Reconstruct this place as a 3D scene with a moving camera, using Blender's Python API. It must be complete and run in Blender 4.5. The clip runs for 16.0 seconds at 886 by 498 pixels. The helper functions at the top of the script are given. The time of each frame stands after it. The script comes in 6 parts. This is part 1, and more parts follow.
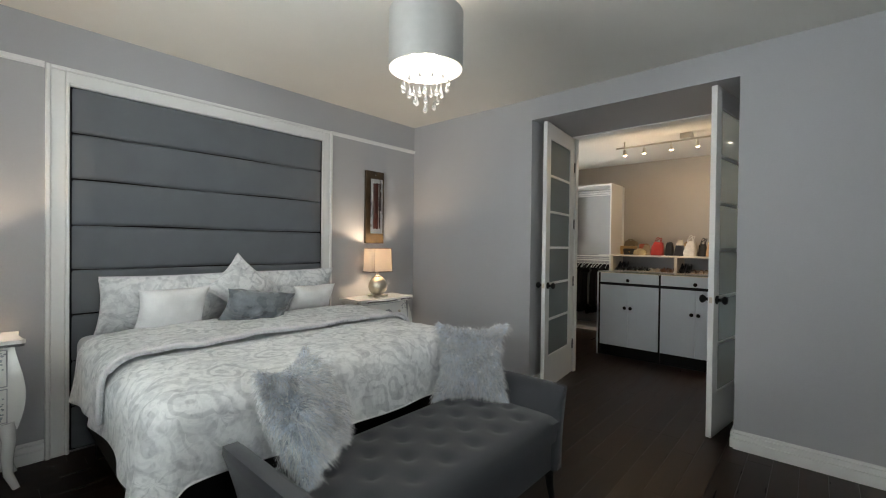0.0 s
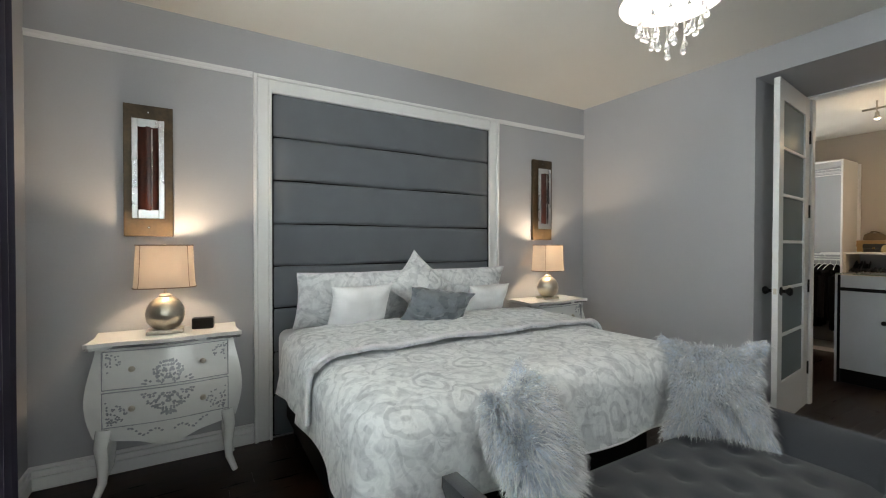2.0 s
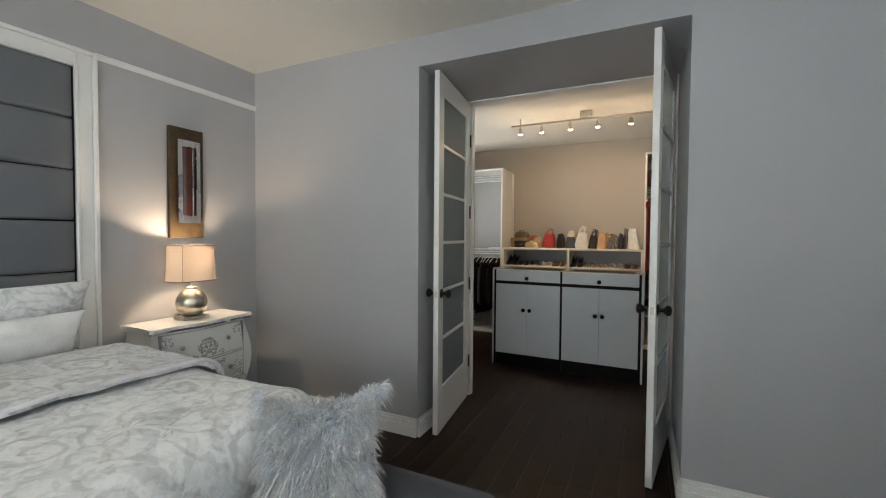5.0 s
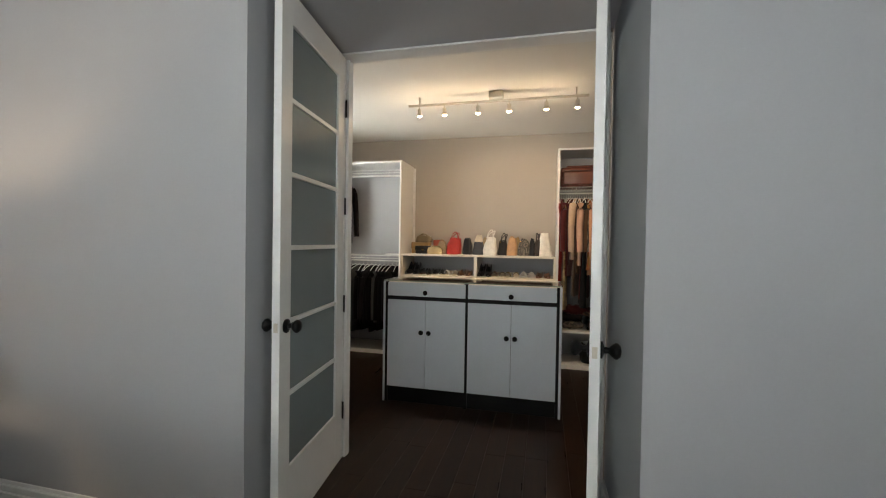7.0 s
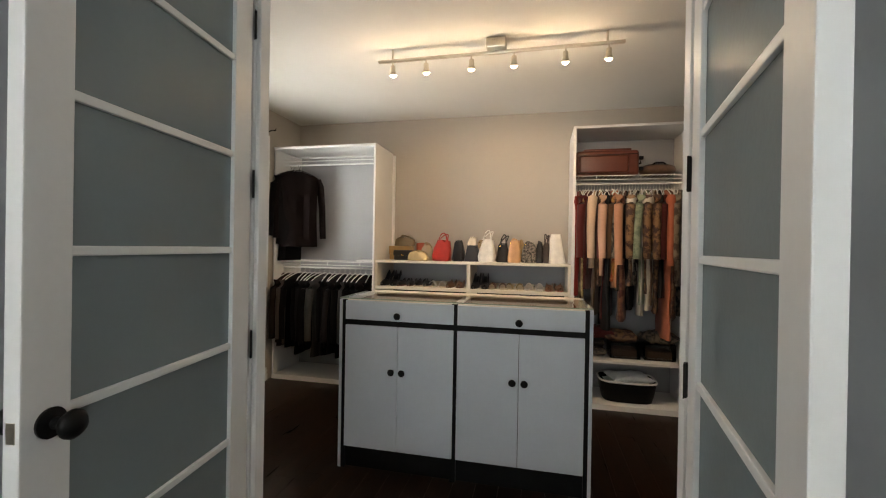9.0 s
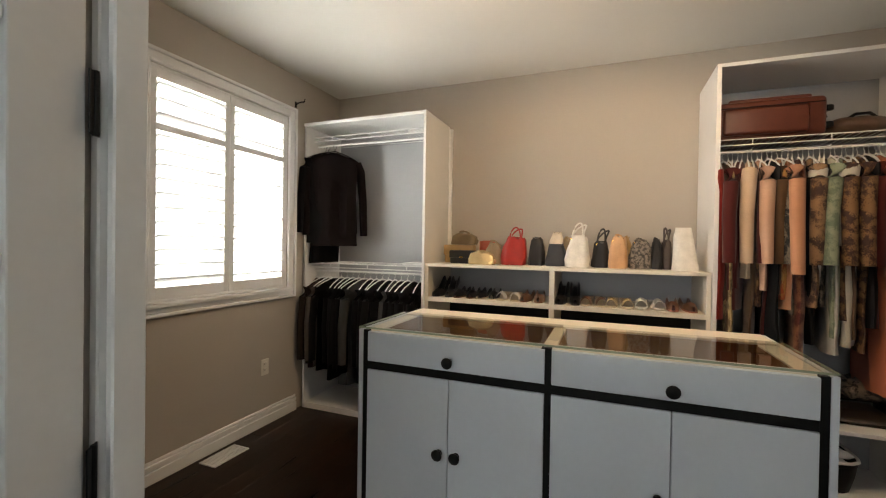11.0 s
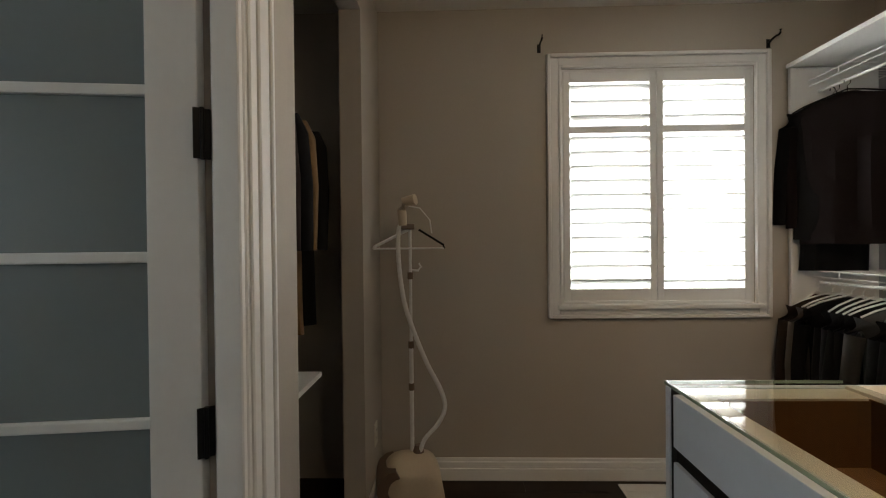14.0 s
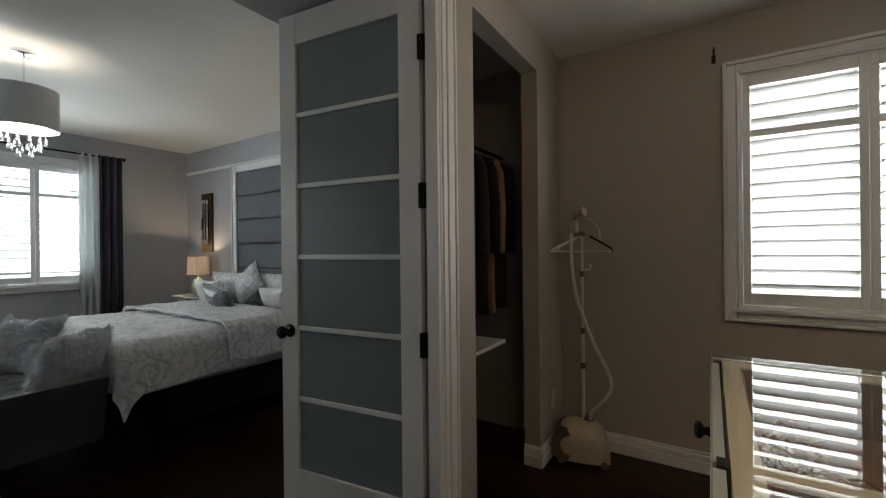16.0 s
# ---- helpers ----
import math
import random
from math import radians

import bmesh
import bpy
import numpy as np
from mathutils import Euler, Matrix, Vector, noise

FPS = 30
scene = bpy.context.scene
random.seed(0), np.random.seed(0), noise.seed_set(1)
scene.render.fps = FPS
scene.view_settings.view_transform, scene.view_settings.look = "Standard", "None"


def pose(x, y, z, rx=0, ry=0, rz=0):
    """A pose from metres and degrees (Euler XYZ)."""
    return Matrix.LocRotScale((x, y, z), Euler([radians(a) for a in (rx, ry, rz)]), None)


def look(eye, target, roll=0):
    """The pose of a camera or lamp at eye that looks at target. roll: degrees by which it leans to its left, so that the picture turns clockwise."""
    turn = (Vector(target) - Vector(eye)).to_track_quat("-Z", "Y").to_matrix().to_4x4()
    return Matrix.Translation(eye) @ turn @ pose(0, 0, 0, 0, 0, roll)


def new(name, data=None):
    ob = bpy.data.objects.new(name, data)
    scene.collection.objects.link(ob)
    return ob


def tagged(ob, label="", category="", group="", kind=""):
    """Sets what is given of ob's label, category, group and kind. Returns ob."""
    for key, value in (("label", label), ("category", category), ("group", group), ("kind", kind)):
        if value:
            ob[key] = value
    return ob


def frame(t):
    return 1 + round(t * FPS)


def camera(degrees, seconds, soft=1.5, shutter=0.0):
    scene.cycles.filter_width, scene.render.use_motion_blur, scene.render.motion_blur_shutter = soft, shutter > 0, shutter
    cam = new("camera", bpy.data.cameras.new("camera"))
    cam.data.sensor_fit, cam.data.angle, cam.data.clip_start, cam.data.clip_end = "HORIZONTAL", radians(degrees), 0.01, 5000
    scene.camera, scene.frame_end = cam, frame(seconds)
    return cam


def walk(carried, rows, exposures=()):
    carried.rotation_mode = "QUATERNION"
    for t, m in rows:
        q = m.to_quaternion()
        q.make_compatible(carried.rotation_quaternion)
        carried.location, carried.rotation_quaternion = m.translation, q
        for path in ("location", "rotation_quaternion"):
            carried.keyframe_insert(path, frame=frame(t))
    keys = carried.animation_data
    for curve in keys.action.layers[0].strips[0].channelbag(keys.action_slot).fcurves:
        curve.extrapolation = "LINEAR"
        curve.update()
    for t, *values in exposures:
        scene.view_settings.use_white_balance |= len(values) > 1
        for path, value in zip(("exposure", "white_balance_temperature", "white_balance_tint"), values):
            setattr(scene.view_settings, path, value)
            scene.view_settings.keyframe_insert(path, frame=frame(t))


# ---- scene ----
cam = camera(93.2, 16.0, soft=1.1)
PATH = [
    (0, (3.431, -3.332, 1.316), (2.099, -1.841, 1.294), 0.7),
    (0.5, (3.323, -3.398, 1.31), (1.991, -1.907, 1.283), 0.6),
    (1, (3.241, -3.397, 1.302), (1.813, -1.997, 1.275), 0.4),
    (1.5, (3.103, -3.335, 1.278), (1.464, -2.189, 1.258), 0.2),
    (2, (2.928, -3.37, 1.278), (1.206, -2.354, 1.254), 0.1),
    (2.5, (2.845, -3.337, 1.276), (1.177, -2.235, 1.248), -0.0),
    (3, (2.812, -3.185, 1.276), (1.298, -1.879, 1.252), -0.2),
    (3.5, (2.792, -3.017, 1.282), (1.424, -1.559, 1.25), -0.0),
    (4, (2.775, -2.896, 1.298), (1.714, -1.202, 1.253), 0.4),
    (4.5, (2.817, -2.687, 1.329), (1.945, -0.888, 1.275), 0.5),
    (4.7, (2.850, -2.575, 1.341), (1.974, -0.777, 1.281), 0.4),
    (7, (2.712, -1.5, 1.332), (2.244, 0.444, 1.3), 0.9),
    (7.5, (2.71, -1.253, 1.342), (2.305, 0.705, 1.31), 0.9),
    (8, (2.668, -1.008, 1.352), (2.254, 0.949, 1.318), 0.9),
    (8.2, (2.662, -0.915, 1.342), (2.226, 1.037, 1.32), 0.8),
    (10.3, (2.358, 0.128, 1.310), (1.912, 2.076, 1.308), 1.1),
    (10.5, (2.348, 0.222, 1.319), (1.88, 2.166, 1.312), 1.1),
    (11, (2.292, 0.411, 1.327), (1.563, 2.273, 1.306), 0.9),
    (11.5, (2.211, 0.548, 1.33), (1.227, 2.289, 1.304), 0.9),
    (12, (2.212, 0.728, 1.33), (0.886, 2.226, 1.3), 0.3),
    (12.5, (2.201, 0.887, 1.331), (0.558, 2.028, 1.296), 0.0),
    (13, (2.175, 1.043, 1.317), (0.382, 1.93, 1.278), -0.0),
    (13.5, (2.204, 1.23, 1.305), (0.231, 1.554, 1.286), -0.6),
    (14, (2.352, 1.318, 1.314), (0.353, 1.265, 1.299), -0.6),
    (14.5, (2.505, 1.405, 1.331), (0.521, 1.148, 1.325), -0.5),
    (15, (2.646, 1.541, 1.333), (0.761, 0.873, 1.331), -0.7),
    (15.5, (2.794, 1.646, 1.335), (0.993, 0.775, 1.327), -0.7),
    (16, (2.884, 1.78, 1.33), (1.199, 0.701, 1.328), -0.6),
]
walk(cam, [(t, look(eye, target, roll)) for t, eye, target, roll in PATH],
     exposures=[(0, -0.26, 6750, 11), (2, -0.2, 6700, 10), (4, -0.34, 6750, 11), (4.5, -0.24, 6750, 11), (7, 0.12, 6800, 11), (8, 0.14, 6800, 12), (10.5, 0.32, 6950, 12), (12, 0.0, 6850, 11), (13, 0.0, 6700, 10), (13.5, -0.1, 6700, 10), (14.5, -0.5, 6600, 10), (16, -0.9, 6450, 10)])

# ---- world and lights ----
world = bpy.data.worlds.new("sky")
scene.world = world
world.use_nodes = True
wn = world.node_tree.nodes
sky = wn.new("ShaderNodeTexSky")
sky.sky_type, sky.sun_disc = "NISHITA", False
sky.sun_elevation, sky.sun_rotation = radians(35), radians(200)
wn["Background"].inputs[1].default_value = 0.08
world.node_tree.links.new(sky.outputs[0], wn["Background"].inputs[0])


def lamp(name, kind, energy, color, at, size=0.05, aim=None, **extra):
    data = bpy.data.lights.new(name, kind)
    data.energy, data.color = energy, color
    if kind == "AREA":
        data.shape, data.size, data.size_y = "RECTANGLE", size[0], size[1]
    else:
        data.shadow_soft_size = size
    if kind == "SPOT":
        data.spot_size, data.spot_blend = extra["cone"], 0.45
    ob = new(name, data)
    ob.matrix_world = look(at, aim) if aim else pose(*at)
    return ob


SUN = lamp("sun", "SUN", 2.0, (1.0, 0.95, 0.88), (0, 0, 8), 0.009, (2.0, 5.0, 0))
SUN.data.angle = radians(0.5)
WARM = (1.0, 0.78, 0.54)
# skylight in the two window openings
lamp("window_light_bedroom", "AREA", 108, (0.88, 0.96, 1.0), (1.92, -4.37, 1.65), (1.75, 1.25), (1.92, 0, 1.4))
lamp("sky_light_closet", "AREA", 46, (1.0, 0.99, 0.97), (-0.185, 2.444, 1.635), (1.0, 1.25), (1.0, 2.444, 1.635))
# added fill from an unseen east opening, brightens the headboard side
lamp("fill_light_east", "AREA", 58, (0.88, 0.96, 1.0), (5.46, -2.9, 1.65), (1.4, 1.25), (0, -2.9, 1.2))
lamp("chandelier_bulb", "POINT", 2.5, (1.0, 0.90, 0.74), (2.062, -1.935, 2.215), 0.045)
lamp("bedside_bulb", "POINT", 17, WARM, (0.175, -3.515, 1.187), 0.03)
lamp("bedside_bulb", "POINT", 17, WARM, (0.175, -0.655, 1.187), 0.03)
SPOTS = [1.60, 1.83, 2.13, 2.40, 2.71, 2.96]
for sx in SPOTS:
    lamp("track_bulb", "SPOT", 5.2, (1.0, 0.70, 0.41), (sx, 2.13, 2.398), 0.02, (2.25 + (sx - 2.3) * 0.45, 2.95, 0.95), cone=radians(146))
for sx in SPOTS[::2]:
    lamp("track_spill", "POINT", 3.2, (1.0, 0.74, 0.47), (sx, 2.13, 2.348), 0.03)


# ---- materials ----
def material(name, color, rough=0.5, metal=0.0, vary=0.12, scale=4.0, fine=60.0, bump=0.05, second=None, sheen=0.0, coat=0.0):
    """A surface with broad and fine variation in tone and a fine relief."""
    m = bpy.data.materials.new(name)
    m.use_nodes = True
    nt = m.node_tree
    n, l = nt.nodes, nt.links
    b = n["Principled BSDF"]
    co = n.new("ShaderNodeTexCoord")
    big, small = n.new("ShaderNodeTexNoise"), n.new("ShaderNodeTexNoise")
    big.inputs["Scale"].default_value, small.inputs["Scale"].default_value = scale, fine
    big.inputs["Detail"].default_value, small.inputs["Detail"].default_value = 5, 3
    for x in (big, small):
        l.new(co.outputs["Object"], x.inputs["Vector"])
    mixf = n.new("ShaderNodeMath")
    mixf.operation = "MULTIPLY_ADD"
    mixf.inputs[1].default_value, mixf.inputs[2].default_value = 0.35, 0.0
    l.new(small.outputs["Fac"], mixf.inputs[0])
    add = n.new("ShaderNodeMath")
    add.operation = "MULTIPLY_ADD"
    add.inputs[1].default_value = 0.65
    l.new(big.outputs["Fac"], add.inputs[0])
    l.new(mixf.outputs[0], add.inputs[2])
    ramp = n.new("ShaderNodeValToRGB")
    lo = [c * (1 - vary) for c in color]
    hi = [min(1, c * (1 + vary)) for c in color]
    if second:
        hi = second
    ramp.color_ramp.elements[0].position, ramp.color_ramp.elements[1].position = 0.32, 0.68
    ramp.color_ramp.elements[0].color, ramp.color_ramp.elements[1].color = (*lo, 1), (*hi, 1)
    l.new(add.outputs[0], ramp.inputs[0])
    l.new(ramp.outputs[0], b.inputs["Base Color"])
    r = n.new("ShaderNodeMapRange")
    r.inputs["To Min"].default_value, r.inputs["To Max"].default_value = max(0.02, rough - 0.08), min(1, rough + 0.08)
    l.new(big.outputs["Fac"], r.inputs["Value"])
    l.new(r.outputs[0], b.inputs["Roughness"])
    b.inputs["Metallic"].default_value = metal
    b.inputs["Sheen Weight"].default_value = sheen
    b.inputs["Coat Weight"].default_value = coat
    if bump:
        bp = n.new("ShaderNodeBump")
        bp.inputs["Strength"].default_value, bp.inputs["Distance"].default_value = bump, 0.004
        l.new(small.outputs["Fac"], bp.inputs["Height"])
        l.new(bp.outputs[0], b.inputs["Normal"])
    return m


def cloth(name, color, fine=220.0, **kw):
    kw = {"rough": 0.85, "vary": 0.18, "scale": 6.0, "bump": 0.25, "sheen": 0.15 if max(color) > 0.05 else 0.0, **kw}
    return material(name, color, fine=fine, **kw)


def paisley(name, light, dark, scale=5.5):
    """Printed cotton: rings and curls round scattered centres, in two greys."""
    m = cloth(name, light, bump=0.15)
    nt = m.node_tree
    n, l = nt.nodes, nt.links
    b = n["Principled BSDF"]
    co = n.new("ShaderNodeTexCoord")
    warp = n.new("ShaderNodeTexNoise")
    warp.inputs["Scale"].default_value, warp.inputs["Detail"].default_value = 7.0, 2.0
    mixv = n.new("ShaderNodeVectorMath")
    mixv.operation = "MULTIPLY_ADD"
    mixv.inputs[1].default_value = (0.16, 0.16, 0.16)
    l.new(co.outputs["Object"], warp.inputs["Vector"])
    l.new(warp.outputs["Color"], mixv.inputs[0])
    l.new(co.outputs["Object"], mixv.inputs[2])
    vor = n.new("ShaderNodeTexVoronoi")
    vor.inputs["Scale"].default_value = scale
    l.new(mixv.outputs[0], vor.inputs["Vector"])

    def math_node(op, x, y):
        k = n.new("ShaderNodeMath")
        k.operation = op
        for i, v in enumerate((x, y)):
            if isinstance(v, (int, float)):
                k.inputs[i].default_value = v
            elif v is not None:
                l.new(v, k.inputs[i])
        return k.outputs[0]

    def step(x, lo, hi):
        k = n.new("ShaderNodeMapRange")
        k.interpolation_type = "SMOOTHSTEP"
        k.inputs["From Min"].default_value, k.inputs["From Max"].default_value = lo, hi
        l.new(x, k.inputs["Value"])
        return k.outputs[0]

    def cloud(sc, detail, twist):
        k = n.new("ShaderNodeTexNoise")
        k.inputs["Scale"].default_value, k.inputs["Detail"].default_value, k.inputs["Distortion"].default_value = sc, detail, twist
        l.new(co.outputs["Object"], k.inputs["Vector"])
        return k.outputs["Fac"]

    off = n.new("ShaderNodeVectorMath")
    off.operation = "SUBTRACT"
    l.new(mixv.outputs[0], off.inputs[0]), l.new(vor.outputs["Position"], off.inputs[1])
    xyz = n.new("ShaderNodeSeparateXYZ")
    l.new(off.outputs[0], xyz.inputs[0])
    turn = math_node("ARCTAN2", math_node("ADD", xyz.outputs[1], xyz.outputs[2]), xyz.outputs[0])
    dist = vor.outputs["Distance"]
    curl = step(math_node("SINE", math_node("ADD", math_node("MULTIPLY", dist, 30.0), turn), None), -0.1, 0.75)
    near = math_node("SUBTRACT", 1.0, step(dist, 0.38, 0.50))
    petal = step(math_node("SINE", math_node("ADD", math_node("MULTIPLY", turn, 9.0), math_node("MULTIPLY", dist, 14.0)), None), 0.2, 0.9)
    rim = math_node("MULTIPLY", step(dist, 0.40, 0.46), petal)
    lines = math_node("ADD", math_node("MULTIPLY", curl, near), math_node("MULTIPLY", rim, 0.7))
    blot = step(cloud(11.0, 4.0, 2.2), 0.46, 0.60)
    sprig = step(cloud(30.0, 3.0, 1.6), 0.48, 0.62)
    broad = step(cloud(3.0, 3.0, 0.8), 0.40, 0.64)
    tone = math_node("ADD", math_node("MULTIPLY", lines, 0.42), math_node("ADD", math_node("MULTIPLY", blot, 0.26), math_node("ADD", math_node("MULTIPLY", sprig, 0.16), math_node("MULTIPLY", broad, 0.16))))
    ramp = n.new("ShaderNodeValToRGB")
    ramp.color_ramp.elements[0].position, ramp.color_ramp.elements[1].position = 0.0, 1.0
    ramp.color_ramp.elements[0].color, ramp.color_ramp.elements[1].color = (*light, 1), (*dark, 1)
    l.new(tone, ramp.inputs[0])
    l.new(ramp.outputs[0], b.inputs["Base Color"])
    return m


def clear_glass(name, tint=(1, 1, 1), ior=1.5):
    m = bpy.data.materials.new(name)
    m.use_nodes = True
    nt = m.node_tree
    n, l = nt.nodes, nt.links
    n.remove(n["Principled BSDF"])
    tr, gl, fr, mx = n.new("ShaderNodeBsdfTransparent"), n.new("ShaderNodeBsdfGlossy"), n.new("ShaderNodeFresnel"), n.new("ShaderNodeMixShader")
    tr.inputs[0].default_value, gl.inputs["Roughness"].default_value, fr.inputs["IOR"].default_value = (*tint, 1), 0.02, ior
    l.new(fr.outputs[0], mx.inputs[0]), l.new(tr.outputs[0], mx.inputs[1]), l.new(gl.outputs[0], mx.inputs[2])
    l.new(mx.outputs[0], n["Material Output"].inputs[0])
    return m


def translucent(name, color, through_part=0.5, rough=0.8, bump=0.1, fine=150.0):
    m = material(name, color, rough=rough, vary=0.06, fine=fine, bump=bump)
    n, l = m.node_tree.nodes, m.node_tree.links
    t, mx = n.new("ShaderNodeBsdfTranslucent"), n.new("ShaderNodeMixShader")
    t.inputs[0].default_value = (*color, 1)
    mx.inputs[0].default_value = through_part
    l.new(n["Principled BSDF"].outputs[0], mx.inputs[1]), l.new(t.outputs[0], mx.inputs[2])
    l.new(mx.outputs[0], n["Material Output"].inputs[0])
    return m


def frosted(name, color):
    """Obscured glass: scatters most of the light that passes and lets some straight through."""
    m = translucent(name, color, 0.58, rough=0.22, bump=0.35, fine=55)
    n, l = m.node_tree.nodes, m.node_tree.links
    first = n["Mix Shader"]
    clear, mx = n.new("ShaderNodeBsdfTransparent"), n.new("ShaderNodeMixShader")
    mx.inputs[0].default_value = 0.50
    clear.inputs[0].default_value = (0.84, 0.92, 0.95, 1)
    l.new(first.outputs[0], mx.inputs[1]), l.new(clear.outputs[0], mx.inputs[2])
    l.new(mx.outputs[0], n["Material Output"].inputs[0])
    return m


def glow(name, color, strength):
    m = bpy.data.materials.new(name)
    m.use_nodes = True
    b = m.node_tree.nodes["Principled BSDF"]
    b.inputs["Base Color"].default_value = (*color, 1)
    b.inputs["Emission Color"].default_value = (*color, 1)
    b.inputs["Emission Strength"].default_value = strength
    return m


M_WALL = material("grey_wall_paint", (0.41, 0.412, 0.43), rough=0.6, vary=0.03, scale=1.5, fine=90, bump=0.06)
M_WALL2 = material("beige_wall_paint", (0.43, 0.39, 0.34), rough=0.6, vary=0.03, scale=1.5, fine=90, bump=0.06)
M_CEIL = material("ceiling_paint", (0.78, 0.765, 0.72), rough=0.85, vary=0.03, scale=2, fine=140, bump=0.12)
M_TRIM = material("white_trim_paint", (0.78, 0.78, 0.77), rough=0.35, vary=0.03, fine=50, bump=0.03)
M_WOOD = material("dark_floor_wood", (0.012, 0.0054, 0.0029), rough=0.30, vary=0.2, scale=2.2, fine=9, bump=0, second=(0.029, 0.0128, 0.0062))
M_WOOD.node_tree.nodes["Principled BSDF"].inputs["Specular IOR Level"].default_value = 0.28
M_SUB = material("floor_joint", (0.008, 0.006, 0.005), rough=0.7)
M_LACQ = material("white_lacquer", (0.80, 0.80, 0.78), rough=0.22, vary=0.03, fine=40, bump=0.02, coat=0.3)
M_SILVER = material("silver_leaf", (0.62, 0.62, 0.62), rough=0.28, metal=1.0, vary=0.15, fine=80, bump=0.1)
M_NICKEL = material("brushed_nickel", (0.60, 0.55, 0.46), rough=0.30, metal=1.0, vary=0.12, scale=9, fine=130, bump=0.06)
M_BLACK = material("black_metal", (0.005, 0.005, 0.005), rough=0.42, vary=0.2, bump=0.03)
M_SHADE = translucent("lamp_shade_linen", (0.62, 0.56, 0.50), 0.42, bump=0.2, fine=260)
M_DUVET = paisley("paisley_cotton", (0.78, 0.80, 0.81), (0.37, 0.39, 0.42), 4.0)
M_SHEET = cloth("grey_sheet", (0.50, 0.51, 0.54))
M_PIPE = cloth("pale_piping", (0.68, 0.68, 0.70), rough=0.5)
M_WHITEC = cloth("white_cotton", (0.83, 0.84, 0.85))
M_SATIN = material("grey_satin", (0.15, 0.17, 0.19), rough=0.28, vary=0.25, scale=14, fine=70, bump=0.35, sheen=0.4)
M_PANEL = cloth("slate_upholstery", (0.125, 0.137, 0.153), fine=320, vary=0.08)
M_BENCH = cloth("charcoal_velvet", (0.036, 0.040, 0.048), fine=300, vary=0.15, sheen=0.2)
M_FUR = material("silver_blue_fur", (0.47, 0.53, 0.61), rough=0.5, vary=0.45, scale=18, fine=120, bump=0.6, sheen=0.5)
M_LEAF = material("silver_leaf_paint", (0.36, 0.37, 0.39), rough=0.35, metal=0.3, vary=0.25, scale=30, fine=90, bump=0.1)
M_TINSEL = material("tinsel_strands", (0.95, 0.97, 0.99), rough=0.25, metal=0.2, vary=0.3, scale=40)
M_DARK = material("dark_bed_base", (0.006, 0.006, 0.006), rough=0.8)
M_BOARD = material("bronzed_board", (0.075, 0.050, 0.028), rough=0.45, metal=0.35, vary=0.4, scale=9, fine=60, bump=0.15, second=(0.11, 0.072, 0.036))
M_RED = material("oxblood_panel", (0.015, 0.008, 0.008), rough=0.3, scale=5, second=(0.085, 0.018, 0.008))
M_FROST = frosted("frosted_glass", (0.53, 0.56, 0.56))
M_CAB = material("pale_grey_laminate", (0.60, 0.64, 0.69), rough=0.4, vary=0.03, bump=0.02)
M_CREAM = material("cream_laminate", (0.76, 0.70, 0.60), rough=0.4, vary=0.03, bump=0.02)
M_WLAM = material("white_laminate", (0.76, 0.755, 0.74), rough=0.45, vary=0.03, bump=0.02)
M_BACK = material("grey_back_board", (0.36, 0.365, 0.38), rough=0.55, vary=0.04, bump=0.03)
# black edging laminate; also the shade colour behind the lower shoe cubbies
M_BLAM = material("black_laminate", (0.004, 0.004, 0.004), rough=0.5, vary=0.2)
for dull in (M_BLAM, M_DARK, M_BLACK):
    dull.node_tree.nodes["Principled BSDF"].inputs["Specular IOR Level"].default_value = 0.2
M_TRAY = material("tan_tray_felt", (0.22, 0.105, 0.035), rough=0.8, vary=0.15)
M_GLASS = clear_glass("display_glass", (0.93, 0.97, 0.95))
M_CRYSTAL = material("crystal", (0.97, 0.98, 1.0), rough=0.02, vary=0.0, bump=0)
M_CRYSTAL.node_tree.nodes["Principled BSDF"].inputs["Transmission Weight"].default_value = 0.9
M_BULB = glow("bulb_glass", (1.0, 0.88, 0.68), 22)
M_SPOTB = glow("spot_bulb_glass", (1.0, 0.80, 0.50), 40)
M_SKYB = glow("bright_sky", (0.96, 0.98, 1.0), 2.6)
M_CHROME = material("chrome", (0.78, 0.78, 0.80), rough=0.12, metal=1.0, vary=0.04, bump=0)
M_DRUM = material("silver_drum_foil", (0.62, 0.63, 0.64), rough=0.30, metal=0.85, vary=0.06, scale=3, fine=30, bump=0.05)
M_BULB2 = glow("diffuser_glow", (1.0, 0.93, 0.82), 24)
M_WIRE = material("white_wire", (0.74, 0.74, 0.73), rough=0.4)
M_PLASTIC = material("ivory_plastic", (0.66, 0.63, 0.55), rough=0.4, vary=0.05)


# ---- builders ----
def add_box(bm, x0, x1, y0, y1, z0, z1, bev=0.0, seg=2):
    r = bmesh.ops.create_cube(bm, size=1.0, matrix=Matrix.LocRotScale(((x0 + x1) / 2, (y0 + y1) / 2, (z0 + z1) / 2), None, (abs(x1 - x0), abs(y1 - y0), abs(z1 - z0))))
    if bev:
        edges = {e for v in r["verts"] for e in v.link_edges}
        bmesh.ops.bevel(bm, geom=list(edges), offset=bev, segments=seg, profile=0.6, affect="EDGES")
    return bm


def box(*a, **k):
    return add_box(bmesh.new(), *a, **k)


def boxes(*rows, bev=0.0):
    bm = bmesh.new()
    for r in rows:
        add_box(bm, *r, bev=bev)
    return bm


